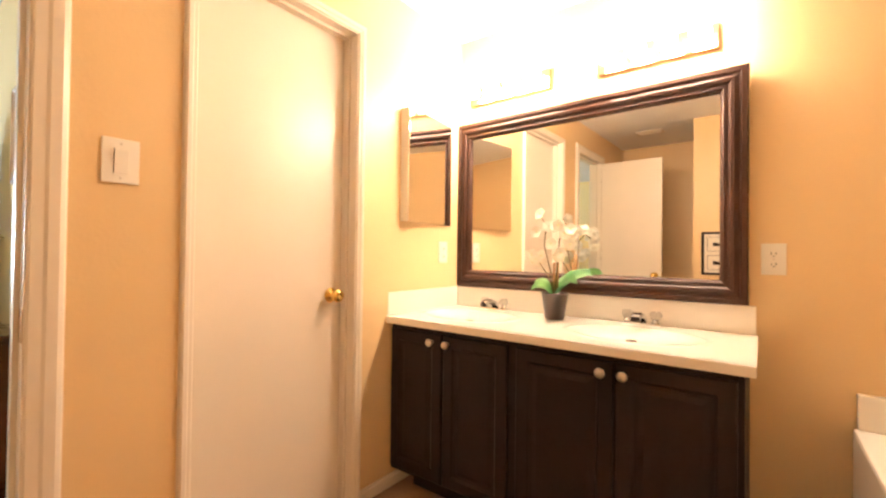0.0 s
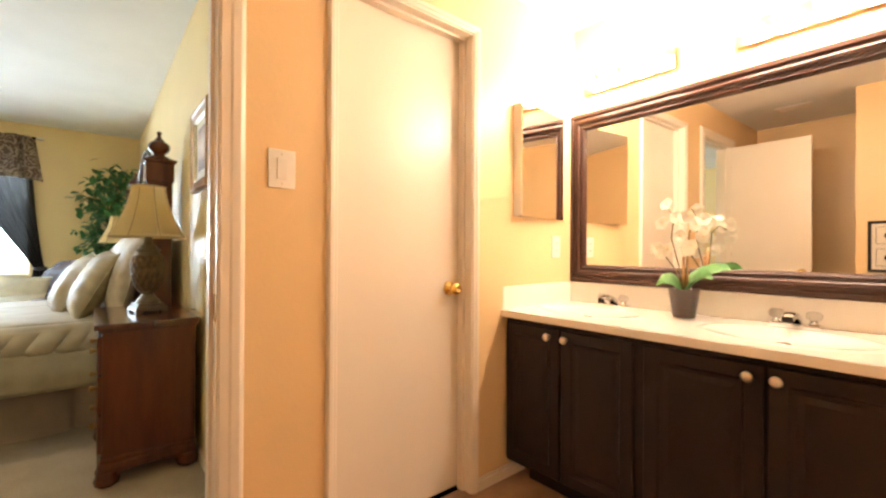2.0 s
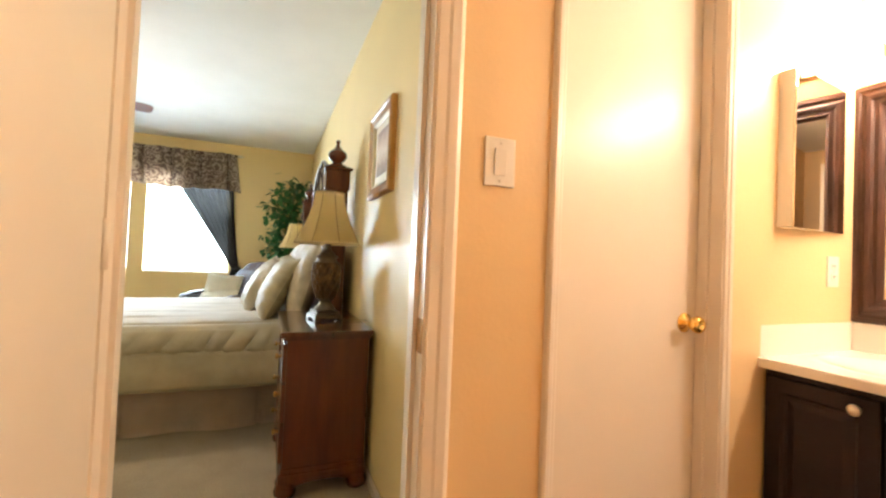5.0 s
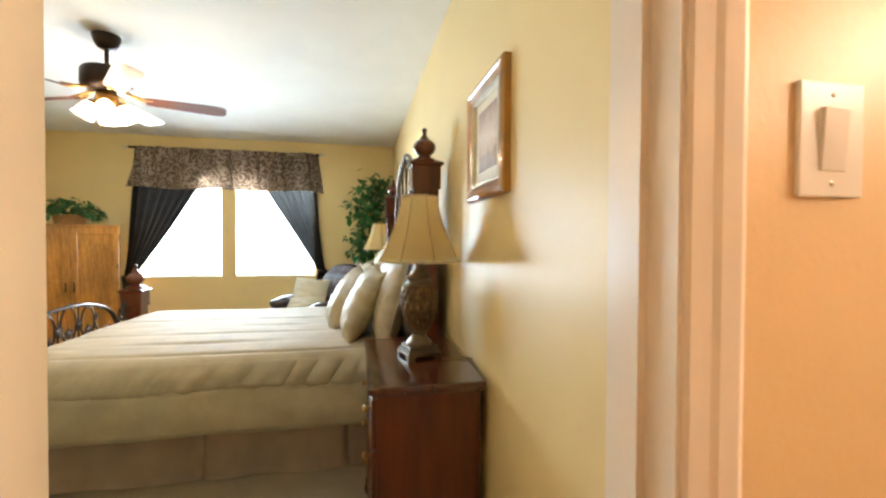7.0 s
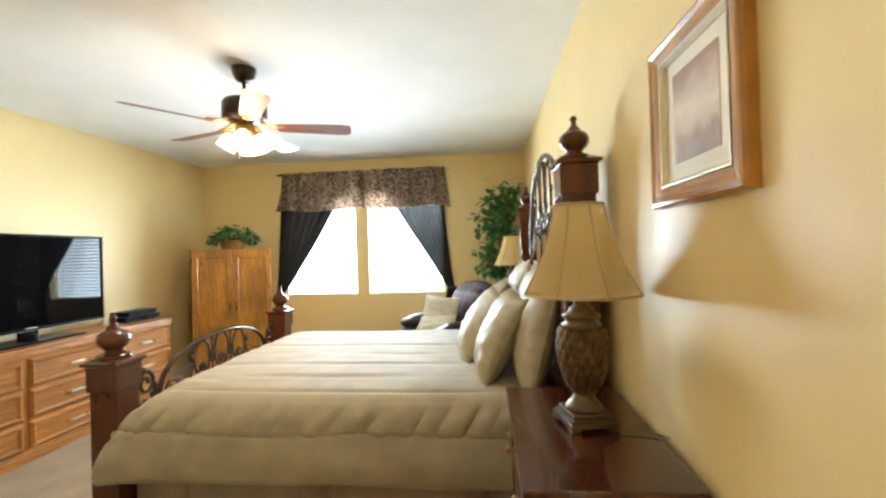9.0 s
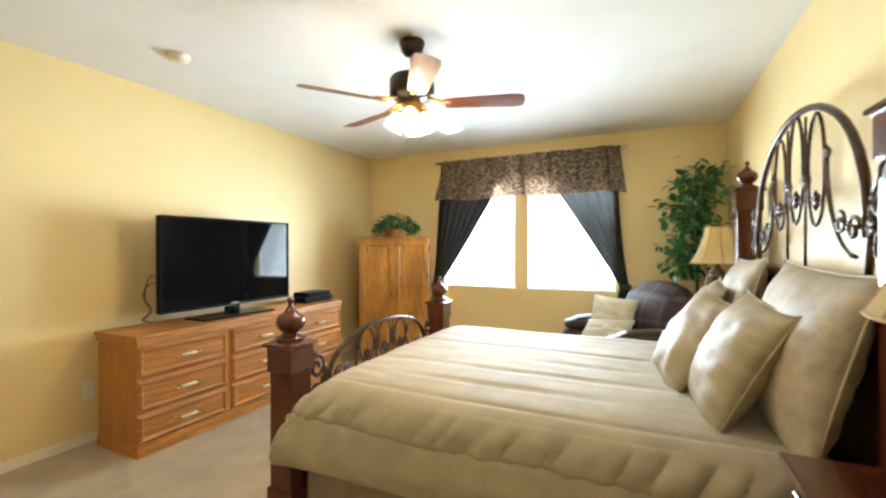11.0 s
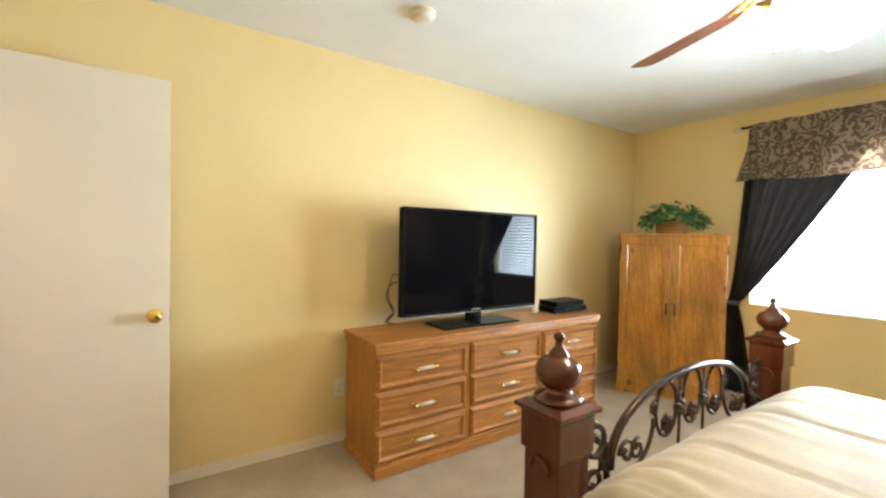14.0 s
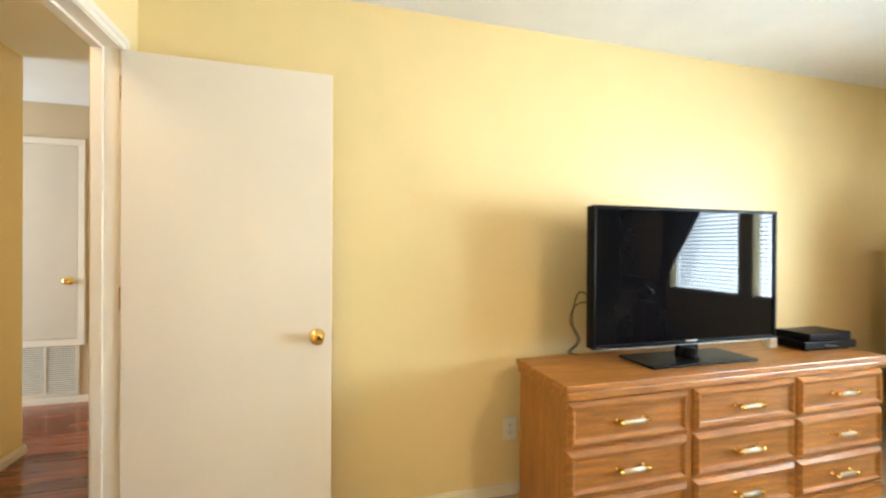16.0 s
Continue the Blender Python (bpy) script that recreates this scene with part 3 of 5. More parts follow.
def panel_door(name, x0, x1, z0, z1, y, mat, parent, rail=0.055, thick=0.018, raised=True):
    """A framed door with a raised panel, facing local -y."""
    own = frame_bm(x1 - x0, z1 - z0, [(0, 0), (0, thick - 0.003), (0.004, thick), (rail - 0.008, thick), (rail, thick - 0.007), (rail + 0.012, thick - 0.008)] + ([(rail + 0.03, thick - 0.0045)] if raised else []), True)
    return part(name, turned(own, pose((x0 + x1) / 2, y, (z0 + z1) / 2)), mat, parent)


def frame_bm(w, h, profile, fill=False, back=True):
    """Mitred moulding round a w x h rectangle centred on the origin; profile pairs are (inset, height towards -y)."""
    own = bmesh.new()
    loops = []
    for d, t in profile:
        a, b = w / 2 - d, h / 2 - d
        loops.append([own.verts.new((x, -t, z)) for x, z in ((-a, -b), (a, -b), (a, b), (-a, b))])
    for p, q in zip(loops, loops[1:]):
        for i in range(4):
            j = (i + 1) % 4
            own.faces.new((p[i], p[j], q[j], q[i]))
    if fill:
        own.faces.new(loops[-1])
        own.faces.new(loops[0][::-1])
    else:
        p, q = loops[-1], loops[0]
        for i in range(4):
            j = (i + 1) % 4
            own.faces.new((p[i], p[j], q[j], q[i]))
    bmesh.ops.recalc_face_normals(own, faces=own.faces)
    return own


def cabinet_knob(x, y, z, parent):
    k = turned(lathe([(0, 0), (0.009, 0), (0.007, 0.008), (0.007, 0.014), (0.016, 0.019), (0.0175, 0.024), (0.014, 0.03), (0, 0.033)], 20), pose(x, y, z, 90))
    return part("knob", k, NICKEL, parent, "brushed nickel knob")


vanity = thing("vanity", -0.834, 1.690, 0, 0, "dark espresso four-door bathroom vanity cabinet", "vanity")
carc = box(-0.692, 0.684, -0.25, 0.298, 0.085, 0.772)
part("carcass", carc, ESPRESSO, vanity)
part("toe_kick", box(-0.60, 0.66, -0.18, 0.29, 0, 0.085), ESPRESSO, vanity)
for x0, x1, kx in ((-0.672, -0.379, -0.427), (-0.369, -0.060, -0.341), (-0.022, 0.331, 0.296), (0.341, 0.668, 0.366)):
    d = panel_door("door", x0, x1, 0.105, 0.748, -0.25, ESPRESSO, vanity)
    cabinet_knob(kx, -0.268, 0.712, d)

counter = thing("countertop", -0.820, 1.691, 0.772, 0, "cream cultured marble countertop with two oval basins", "countertop")


def counter_top(u, v):
    x, y = -0.712 + 1.408 * u, -0.295 + 0.575 * v
    z = 0.032
    for cx in (-0.41, 0.315):
        r = math.hypot((x - cx) / 0.225, (y + 0.02) / 0.165)
        if r < 1.0:
            z -= 0.027 * (1 - r * r) ** 1.3
        elif r < 1.12:
            z += 0.003 * math.sin(math.pi * (r - 1) / 0.12)
    return (x, y, z)


slab = grid(counter_top, 150, 64)
ct = box(-0.712, 0.696, -0.297, -0.262, 0.0, 0.0315, slab, 0.004)
part("slab", ct, MARBLE, counter)
part("backsplash", box(-0.712, 0.690, 0.28, 0.299, 0.028, 0.142, None, 0.004), MARBLE, counter)
part("side_splash", box(-0.713, -0.694, -0.285, 0.281, 0.028, 0.142, None, 0.004), MARBLE, counter)
for cx in (-0.41, 0.315):
    part("drain", lathe([(0, 0), (0.022, 0), (0.022, 0.003), (0.014, 0.005), (0, 0.003)], 16, None, (cx, -0.02, 0.0055)), CHROME, counter)


def faucet(x, y):
    f = thing("faucet", x, y, 0.804, 0, "chrome two-handle faucet with clear knobs", "faucet", "vanity faucets")
    part("base", box(-0.078, 0.078, -0.026, 0.026, 0, 0.016, None, 0.006), CHROME, f)
    part("spout", turned(grid(lambda u, v: ((0.021 - 0.004 * u) * math.copysign(abs(math.cos(2 * math.pi * v)) ** 0.45, math.cos(2 * math.pi * v)), 0.012 - 0.125 * u, 0.026 + 0.030 * math.sin(2.2 * u) - 0.012 * u * u + (0.015 - 0.004 * u) * math.copysign(abs(math.sin(2 * math.pi * v)) ** 0.45, math.sin(2 * math.pi * v))), 14, 32), pose(0, 0, 0)), CHROME, f)
    # dark-coloured plate imitates the dark reflection on the chrome spout's front
    part("spout_dark_reflection", box(-0.016, 0.016, -0.1150, -0.1125, 0.030, 0.050, None, 0.001), ESPRESSO, f, "dark plate imitating the reflection on the spout end")
    for s in (-0.055, 0.055):
        k = part("handle", lathe([(0, 0.014), (0.017, 0.014), (0.012, 0.024), (0.010, 0.030)], 16, None, (s, 0, 0)), CHROME, f)
        part("crystal", lathe([(0, 0.030), (0.017, 0.031), (0.024, 0.042), (0.024, 0.054), (0.017, 0.064), (0, 0.066)], 8, None, (s, 0, 0)), GLASS, k, "clear faceted knob")
    return f


faucet(-1.237, 1.917)
faucet(-0.521, 1.917)

mirror = thing("wall_mirror", -0.8385, 1.977, 1.378, -0.9, "large wall mirror in a dark brown moulded frame", "mirror")
prof = [(0, -0.004), (0, 0.018), (0.006, 0.026), (0.022, 0.027), (0.028, 0.020), (0.034, 0.020), (0.046, 0.028), (0.058, 0.026), (0.066, 0.017), (0.072, 0.017), (0.080, 0.020), (0.088, 0.014), (0.094, 0.004), (0.094, -0.004)]
part("frame", frame_bm(1.370, 0.925, prof), FRAMEBROWN, mirror)
part("glass", box(-0.598, 0.598, 0.0, 0.003, -0.375, 0.375), MIRROR, mirror)

cabinet = thing("medicine_cabinet", BATHW + 0.016, 1.686, 1.53, 96.5, "mirrored medicine cabinet with a cream edge", "cabinet")
part("body", box(-0.203, 0.203, -0.006, 0.055, -0.275, 0.275, None, 0.002), MARBLE, cabinet)
part("mirror_door", box(-0.203, 0.203, -0.012, -0.0065, -0.277, 0.279, None, 0.0015), MIRROR, cabinet, "frameless mirror door")


def vanity_light(x):
    v = thing("vanity_light", x, VAN, 1.985, 0, "lit bar light with four globe bulbs above the mirror", "light", "vanity lights")
    part("back_plate", box(-0.236, 0.236, -0.028, 0, -0.05, 0.05, None, 0.005), BRASSY, v, "polished champagne metal plate")
    for i in range(4):
        bx = -0.177 + 0.118 * i
        s = part("socket", turned(lathe([(0, 0), (0.02, 0), (0.017, 0.018), (0.014, 0.03), (0, 0.03)], 16), pose(bx, -0.028, 0, 90)), BRASSY, v)
        part("bulb", turned(lathe([(0, 0.02), (0.012, 0.024), (0.03, 0.045), (0.039, 0.07), (0.034, 0.095), (0.018, 0.108), (0, 0.111)], 20), pose(bx, -0.028, 0, 90)), BULB, s, "lit globe bulb")
    return v


BRASSY = material("champagne_metal", (0.8, 0.66, 0.5), 0.18, metal=1, vary=0.03)
vanity_light(-1.199)
vanity_light(-0.487)

orchid = thing("orchid", -0.879, 1.850, 0.803, 10, "white artificial orchid in a dark brown pot", "plant")
POT = material("dark_brown_ceramic", (0.045, 0.028, 0.022), 0.3, vary=0.2)
PETAL = material("cream_petal", (0.86, 0.83, 0.72), 0.6, vary=0.06, scale=20)
LIP = material("pale_yellow_lip", (0.80, 0.66, 0.34), 0.6, vary=0.1)
STEM = material("brown_green_stem", (0.16, 0.12, 0.04), 0.6, vary=0.2)
STAKE = material("bamboo_stake", (0.45, 0.24, 0.09), 0.6, vary=0.2)
ORCHLEAF = material("orchid_leaf", (0.19, 0.42, 0.15), 0.4, vary=0.3, scale=12)
part("pot", lathe([(0, 0), (0.040, 0), (0.043, 0.004), (0.060, 0.118), (0.062, 0.122), (0.057, 0.122), (0.055, 0.108), (0, 0.105)], 24), POT, orchid)
part("moss", lathe([(0, 0.112), (0.045, 0.109), (0.055, 0.106)], 16), STEM, orchid)
stem_lines = [
    [(0.0, 0, 0.1), (-0.02, 0, 0.22), (-0.05, 0.0, 0.34), (-0.04, 0, 0.43), (-0.075, 0.0, 0.49)],
    [(0.0, 0, 0.1), (0.012, 0, 0.26), (0.02, 0.0, 0.37), (0.055, 0, 0.40), (0.085, 0.0, 0.38)],
    [(0.0, 0, 0.1), (-0.03, 0, 0.20), (-0.08, 0.0, 0.27), (-0.13, 0, 0.30)],
]
for line in stem_lines:
    part("stem", tube(line, 0.0028, 6), STEM, orchid)
for sx, h in ((0.008, 0.40), (-0.004, 0.36)):
    part("stake", tube([(sx, 0.01, 0.1), (sx * 1.4, 0.012, h - 0.1)], 0.006, 8), STAKE, orchid)


def petal(length, width, m):
    def fn(u, v):
        w = width * math.sin(math.pi * min(1, 0.08 + 0.92 * u) ** 0.8) * (v - 0.5) * 2
        return m @ Vector((w, -0.25 * length * u * (1 - u) * 2 - 0.2 * abs(w), length * u))
    return grid(fn, 5, 4)


rr = random.Random(4)
blooms = [(-0.062, 0.485), (-0.03, 0.425), (-0.075, 0.40), (0.0, 0.42), (0.025, 0.43), (0.045, 0.395), (0.075, 0.41), (0.088, 0.375), (0.078, 0.345), (-0.10, 0.295), (-0.08, 0.275), (-0.055, 0.29), (0.02, 0.29), (0.035, 0.305), (-0.01, 0.345)]
for bx, bz in blooms:
    m0 = pose(bx, -0.015 - rr.random() * 0.03, bz, rr.uniform(-25, 15), rr.uniform(-30, 30), rr.uniform(-40, 40))
    bm = None
    for k in range(5):
        bm = merge(bm, petal(0.032, 0.026 if k % 2 else 0.020, m0 @ pose(0, 0, 0, 12, 72 * k, 0)))
    fl = part("flower", bm, PETAL, orchid, "cream orchid bloom")
    part("lip", turned(lathe([(0, 0), (0.003, 0.002), (0.004, 0.006), (0, 0.010)], 8), m0 @ pose(0, 0, 0, 80)), LIP, fl, "pale yellow orchid lip")


def leaf_bm(line, width, n=10):
    pts = [Vector(p) for p in line]
    def fn(u, v):
        f = u * (len(pts) - 1)
        i = min(int(f), len(pts) - 2)
        p = pts[i].lerp(pts[i + 1], f - i)
        d = (pts[i + 1] - pts[i]).normalized()
        side = (d.cross(Vector((0, 0, 1))).normalized() * 0.55 + Vector((0, 0.3, 0.75)) * (1 if d.x < 0 else -1)).normalized()
        s = (v - 0.5) * 2
        w = width * (math.sin(math.pi * (0.06 + 0.94 * u) ** 0.75) ** 0.8 if u < 1 else 0.0)
        return p + side * s * w + Vector((0, 0, 0.35 * abs(s) * w))
    return solid(grid(fn, n, 6), 0.002)


for line, w in (([(0, 0, 0.11), (-0.04, -0.01, 0.15), (-0.08, -0.02, 0.155), (-0.105, -0.03, 0.13)], 0.036), ([(0, 0, 0.11), (0.04, -0.03, 0.165), (0.08, -0.05, 0.19), (0.115, -0.07, 0.17)], 0.042), ([(0, 0, 0.11), (0.05, 0.0, 0.17), (0.10, 0.01, 0.20), (0.145, 0.02, 0.215), (0.165, 0.02, 0.205)], 0.034), ([(0, 0, 0.11), (0.03, 0.02, 0.16), (0.07, 0.03, 0.20), (0.1, 0.04, 0.21)], 0.034)):
    part("leaf", leaf_bm(line, w), ORCHLEAF, orchid)


def print_picture(name, m, w, h, label):
    """Small black-framed print with two drawings on white panels."""
    p = thing(name, 0, 0, 0, 0, label, "picture")
    p.matrix_world = m
    part("frame", frame_bm(w, h, [(0, 0), (0, 0.016), (0.005, 0.019), (0.018, 0.016), (0.02, 0.004), (0.02, 0)]), ESPRESSO, p)
    part("mat_board", box(-w / 2 + 0.019, w / 2 - 0.019, -0.005, -0.001, -h / 2 + 0.019, h / 2 - 0.019), PAPER, p)
    for s in (-1, 1):
        q = part("panel", frame_bm(w - 0.085, h / 2 - 0.06, [(0, 0.005), (0, 0.0065), (0.003, 0.0065), (0.003, 0.005)]), ESPRESSO, p)
        q.matrix_basis = pose(0, 0, s * (h / 4 - 0.013))
        sh = grid(lambda u, v: (-0.05 + 0.1 * u, -0.0062, (-0.018 + (0.012 + 0.03 * u * (1 - 0.3 * u)) * v)), 8, 2)
        part("drawing", turned(sh, pose(0, 0, s * (h / 4 - 0.013))), ESPRESSO, p)
    return p


PAPER = material("cream_paper", (0.78, 0.72, 0.6), 0.7, vary=0.03)
print_picture("framed_print", pose(-0.475, -0.345, 1.13, 0, 0, 180), 0.27, 0.372, "black-framed print of two shoe drawings")

vent = thing("ceiling_vent", -1.08, -0.56, CT, 0, "white slatted vent in the bathroom ceiling", "vent")
part("frame", turned(frame_bm(0.24, 0.14, [(0, 0), (0, 0.006), (0.018, 0.008), (0.02, 0.001), (0.02, 0)]), pose(0, 0, 0, 90)), WHITE, vent)
for i in range(7):
    part("slat", turned(box(-0.1, 0.1, -0.007, 0.007, -0.001, 0.001), pose(0, -0.042 + 0.014 * i, -0.005, 35)), WHITE, vent)

tub = thing("bathtub", 0.70, 1.194, 0, 0, "white bathtub with a raised deck", "bathtub")
part("surround", box(-0.555, 0.495, 0.77, 0.798, 0.52, 0.64, None, 0.006), MARBLE, tub)
part("deck", merge(box(-0.565, -0.45, -0.7, 0.797, 0.0, 0.52, None, 0.012), merge(box(-0.45, 0.498, 0.66, 0.768, 0.0, 0.518, None, 0.008), box(-0.45, 0.498, -0.7, -0.58, 0.0, 0.518, None, 0.008))), MARBLE, tub)
part("basin", grid(lambda u, v: (-0.45 + 0.93 * u, -0.58 + 1.24 * v, 0.515 - 0.36 * min(1, 6 * min(u, 1 - u)) ** 0.6 * min(1, 7 * min(v, 1 - v)) ** 0.6), 30, 36), MARBLE, tub)


# ---- bedroom: bed ----
def smooth_line(pts, n=6):
    """Catmull-Rom points through pts."""
    p = [Vector(q) for q in pts]
    p = [p[0] * 2 - p[1]] + p + [p[-1] * 2 - p[-2]]
    out = []
    for i in range(1, len(p) - 2):
        for k in range(n):
            t = k / n
            out.append(0.5 * ((2 * p[i]) + (p[i + 1] - p[i - 1]) * t + (2 * p[i - 1] - 5 * p[i] + 4 * p[i + 1] - p[i + 2]) * t * t + (3 * p[i] - p[i - 1] - 3 * p[i + 1] + p[i + 2]) * t ** 3))
    out.append(p[-2])
    return out


bed = thing("bed", -4.31, -0.9, 0, 0, "made king bed with dark mahogany posts, iron scrollwork and olive comforter", "bed")


def bed_post(x, y, height, half, cap):
    """Square post with a moulded cap and a turned finial."""
    b = box(x - half, x + half, y - half, y + half, 0, height - 0.13, None, 0.006)
    b = box(x - half - 0.012, x + half + 0.012, y - half - 0.012, y + half + 0.012, 0, 0.12, b, 0.006)
    p = part("post", b, MAHOGANY, bed)
    q = math.sqrt(2)
    steps = [(half + 0.006, -0.15), (half + 0.008, -0.146), (half + 0.008, -0.042), (cap - 0.014, -0.034), (cap - 0.010, -0.028), (cap, -0.025), (cap, -0.013), (cap - 0.006, -0.010), (cap - 0.022, -0.002), (cap - 0.024, 0.0)]
    c = turned(lathe([(r * q, z) for r, z in steps], 4), pose(x, y, height, 0, 0, 45))
    for face in c.faces:
        face.smooth = False
    part("cap", c, MAHOGANY, p)
    f = [(0, 0), (0.070, 0), (0.073, 0.006), (0.070, 0.014), (0.052, 0.020), (0.042, 0.028), (0.037, 0.036), (0.042, 0.042), (0.058, 0.055), (0.068, 0.074), (0.070, 0.090), (0.066, 0.106), (0.054, 0.122), (0.036, 0.132), (0.030, 0.136), (0.031, 0.141), (0.024, 0.148), (0.015, 0.160), (0.011, 0.174), (0.012, 0.180), (0.017, 0.188), (0.016, 0.198), (0.008, 0.206), (0, 0.208)]
    s = 0.86 if height > 1 else 1.0
    part("finial", lathe([(r * s, z * s) for r, z in f], 28, None, (x, y, height)), MAHOGANY, p)
    # arched groove moulding on the two faces towards the room
    arc = [(0.035 * math.cos(a), 0.05 * math.sin(a)) for a in [math.pi * k / 10 for k in range(11)]]
    for m in (pose(x + half + 0.009, y, height - 0.2, 0, 0, 90), pose(x, y - half - 0.009, height - 0.2)):
        part("moulding", turned(tube([(a, 0, b * 0.9) for a, b in arc], 0.006, 6), m), MAHOGANY, p)
    return p


bed_post(0.955, 1.115, 1.652, 0.066, 0.088)
bed_post(-0.955, 1.115, 1.652, 0.066, 0.088)
bed_post(0.835, -1.07, 0.825, 0.068, 0.092)
bed_post(-0.845, -1.07, 0.825, 0.068, 0.092)
part("headboard_panel", box(-0.89, 0.89, 1.09, 1.14, 0.3, 1.12, None, 0.008), MAHOGANY, bed)
part("headboard_rail", box(-0.89, 0.89, 1.075, 1.155, 1.12, 1.18, None, 0.012), MAHOGANY, bed)
part("footboard_panel", box(-0.775, 0.765, -1.095, -1.05, 0.12, 0.40, None, 0.008), MAHOGANY, bed)
part("side_rail", box(0.76, 0.79, -1.0, 1.05, 0.2, 0.36, None, 0.005), MAHOGANY, bed)
part("side_rail", box(-0.79, -0.76, -1.0, 1.05, 0.2, 0.36, None, 0.005), MAHOGANY, bed)


def scroll(cx, cz, r, start, turns, y, rod, sign=1):
    """A spiral of iron rod in an upright plane."""
    n = int(14 * abs(turns))
    pts = []
    for i in range(n + 1):
        f = i / n
        a = start + sign * 2 * math.pi * turns * f
        q = r * (1 - 0.78 * f)
        pts.append((cx + q * math.cos(a), y, cz + q * math.sin(a)))
    return tube(pts, rod, 7)


def arch(x0, x1, z0, z1, y, rod, n=22):
    pts = []
    for i in range(n + 1):
        a = math.pi * i / n
        pts.append(((x0 + x1) / 2 - (x1 - x0) / 2 * math.cos(a), y, z0 + (z1 - z0) * math.sin(a) ** 0.8))
    return tube(pts, rod, 10)


def leafy(x, z, y, s=0.03):
    """A small cast leaf boss."""
    bm = None
    for k in range(6):
        a = 2 * math.pi * k / 6
        bm = merge(bm, turned(lathe([(0, 0), (0.35 * s, 0.35 * s), (0, s)], 6), pose(x, y, z, 0, math.degrees(a), 0)))
    return lathe([(0, -0.3 * s), (0.4 * s, 0), (0, 0.3 * s)], 8, bm, (x, y, z))


def ironwork(y, z0, ztop, half, name):
    """Arched scroll panel between two posts."""
    part(name + "_arch", arch(-half, half, z0, ztop, y, 0.015), IRON, bed, "dark bronze iron arch")
    h = ztop - z0
    for x in (-0.2, 0.0, 0.2):
        xx = x * half / 0.56
        zc = z0 + h * (0.50 if x else 0.56)
        rx, rz = 0.075 * half / 0.56, h * (0.40 if x else 0.43)
        ring = [(xx + rx * math.cos(a), y, zc + rz * math.sin(a)) for a in [2 * math.pi * i / 24 for i in range(25)]]
        part("iron_ring", tube(ring, 0.007, 7), IRON, bed)
        part("iron_leaf", leafy(xx, zc - rz * 0.55, y, 0.045), IRON, bed)
    for x in (-0.1, 0.1):
        part("iron_leaf", leafy(x * half / 0.56, z0 + h * 0.45, y, 0.05), IRON, bed)
        part("iron_bar", tube([(x * half / 0.56, y, z0 - 0.12), (x * half / 0.56, y, z0 + h * 0.93)], 0.006, 6), IRON, bed)
    for s in (-1, 1):
        q = [(s * half * (0.88 - 0.36 * math.sin(a)), y, z0 - 0.06 + h * 0.72 * (1 - math.cos(a)) * 0.9) for a in [math.pi / 2 * k / 8 for k in range(9)]]
        part("iron_bow", tube(q, 0.008, 7), IRON, bed)
    for s in (-1, 1):
        part("iron_scroll", scroll(s * (half + 0.09), z0 + 0.11, 0.062, math.pi / 2, 1.3, y, 0.011, s), IRON, bed)
        part("iron_scroll", scroll(s * (half + 0.10), z0 - 0.02, 0.055, -math.pi / 2, 1.2, y, 0.010, -s), IRON, bed)
        part("iron_scroll", scroll(s * (half - 0.10), z0 + 0.03, 0.05, 0, 1.2, y, 0.008, s), IRON, bed)
        part("iron_leaf", leafy(s * (half + 0.03), z0 + 0.03, y, 0.045), IRON, bed)
        part("iron_scroll", scroll(s * half * 0.70, z0 + h * 0.10, 0.042, math.pi / 2, 1.25, y, 0.007, -s), IRON, bed)
        part("iron_leaf", leafy(s * (half + 0.115), z0 + 0.175, y, 0.036), IRON, bed)
        part("iron_leaf", leafy(s * half * 0.52, z0 + h * 0.58, y, 0.034), IRON, bed)
        part("iron_rod", tube(smooth_line([(s * half, y, z0 - 0.14), (s * (half + 0.02), y, z0), (s * (half + 0.03), y, z0 + 0.10)]), 0.012, 7), IRON, bed)


ironwork(-1.07, 0.53, 0.795, 0.56, "footboard")
ironwork(1.115, 1.30, 1.86, 0.66, "headboard")
part("iron_rod", tube([(-0.77, -1.07, 0.405), (0.765, -1.07, 0.405)], 0.012, 8), IRON, bed)

part("mattress", box(-0.79, 0.79, -0.99, 1.06, 0.30, 0.585, None, 0.05), CREAM, bed)
part("box_spring", box(-0.755, 0.755, -0.99, 1.04, 0.06, 0.30, None, 0.02), CREAM, bed)

PROFILE = smooth_line([(0.930, 0, 0.295), (0.932, 0, 0.34), (0.922, 0, 0.42), (0.900, 0, 0.49), (0.868, 0, 0.560), (0.79, 0, 0.612), (0.60, 0, 0.630), (0.30, 0, 0.635), (0, 0, 0.637), (-0.30, 0, 0.635), (-0.60, 0, 0.630), (-0.79, 0, 0.612), (-0.868, 0, 0.560), (-0.900, 0, 0.49), (-0.922, 0, 0.42), (-0.932, 0, 0.34), (-0.930, 0, 0.295)], 10)
SEAMS = (-0.62, -0.38, -0.14, 0.10, 0.34, 0.58, 0.76)


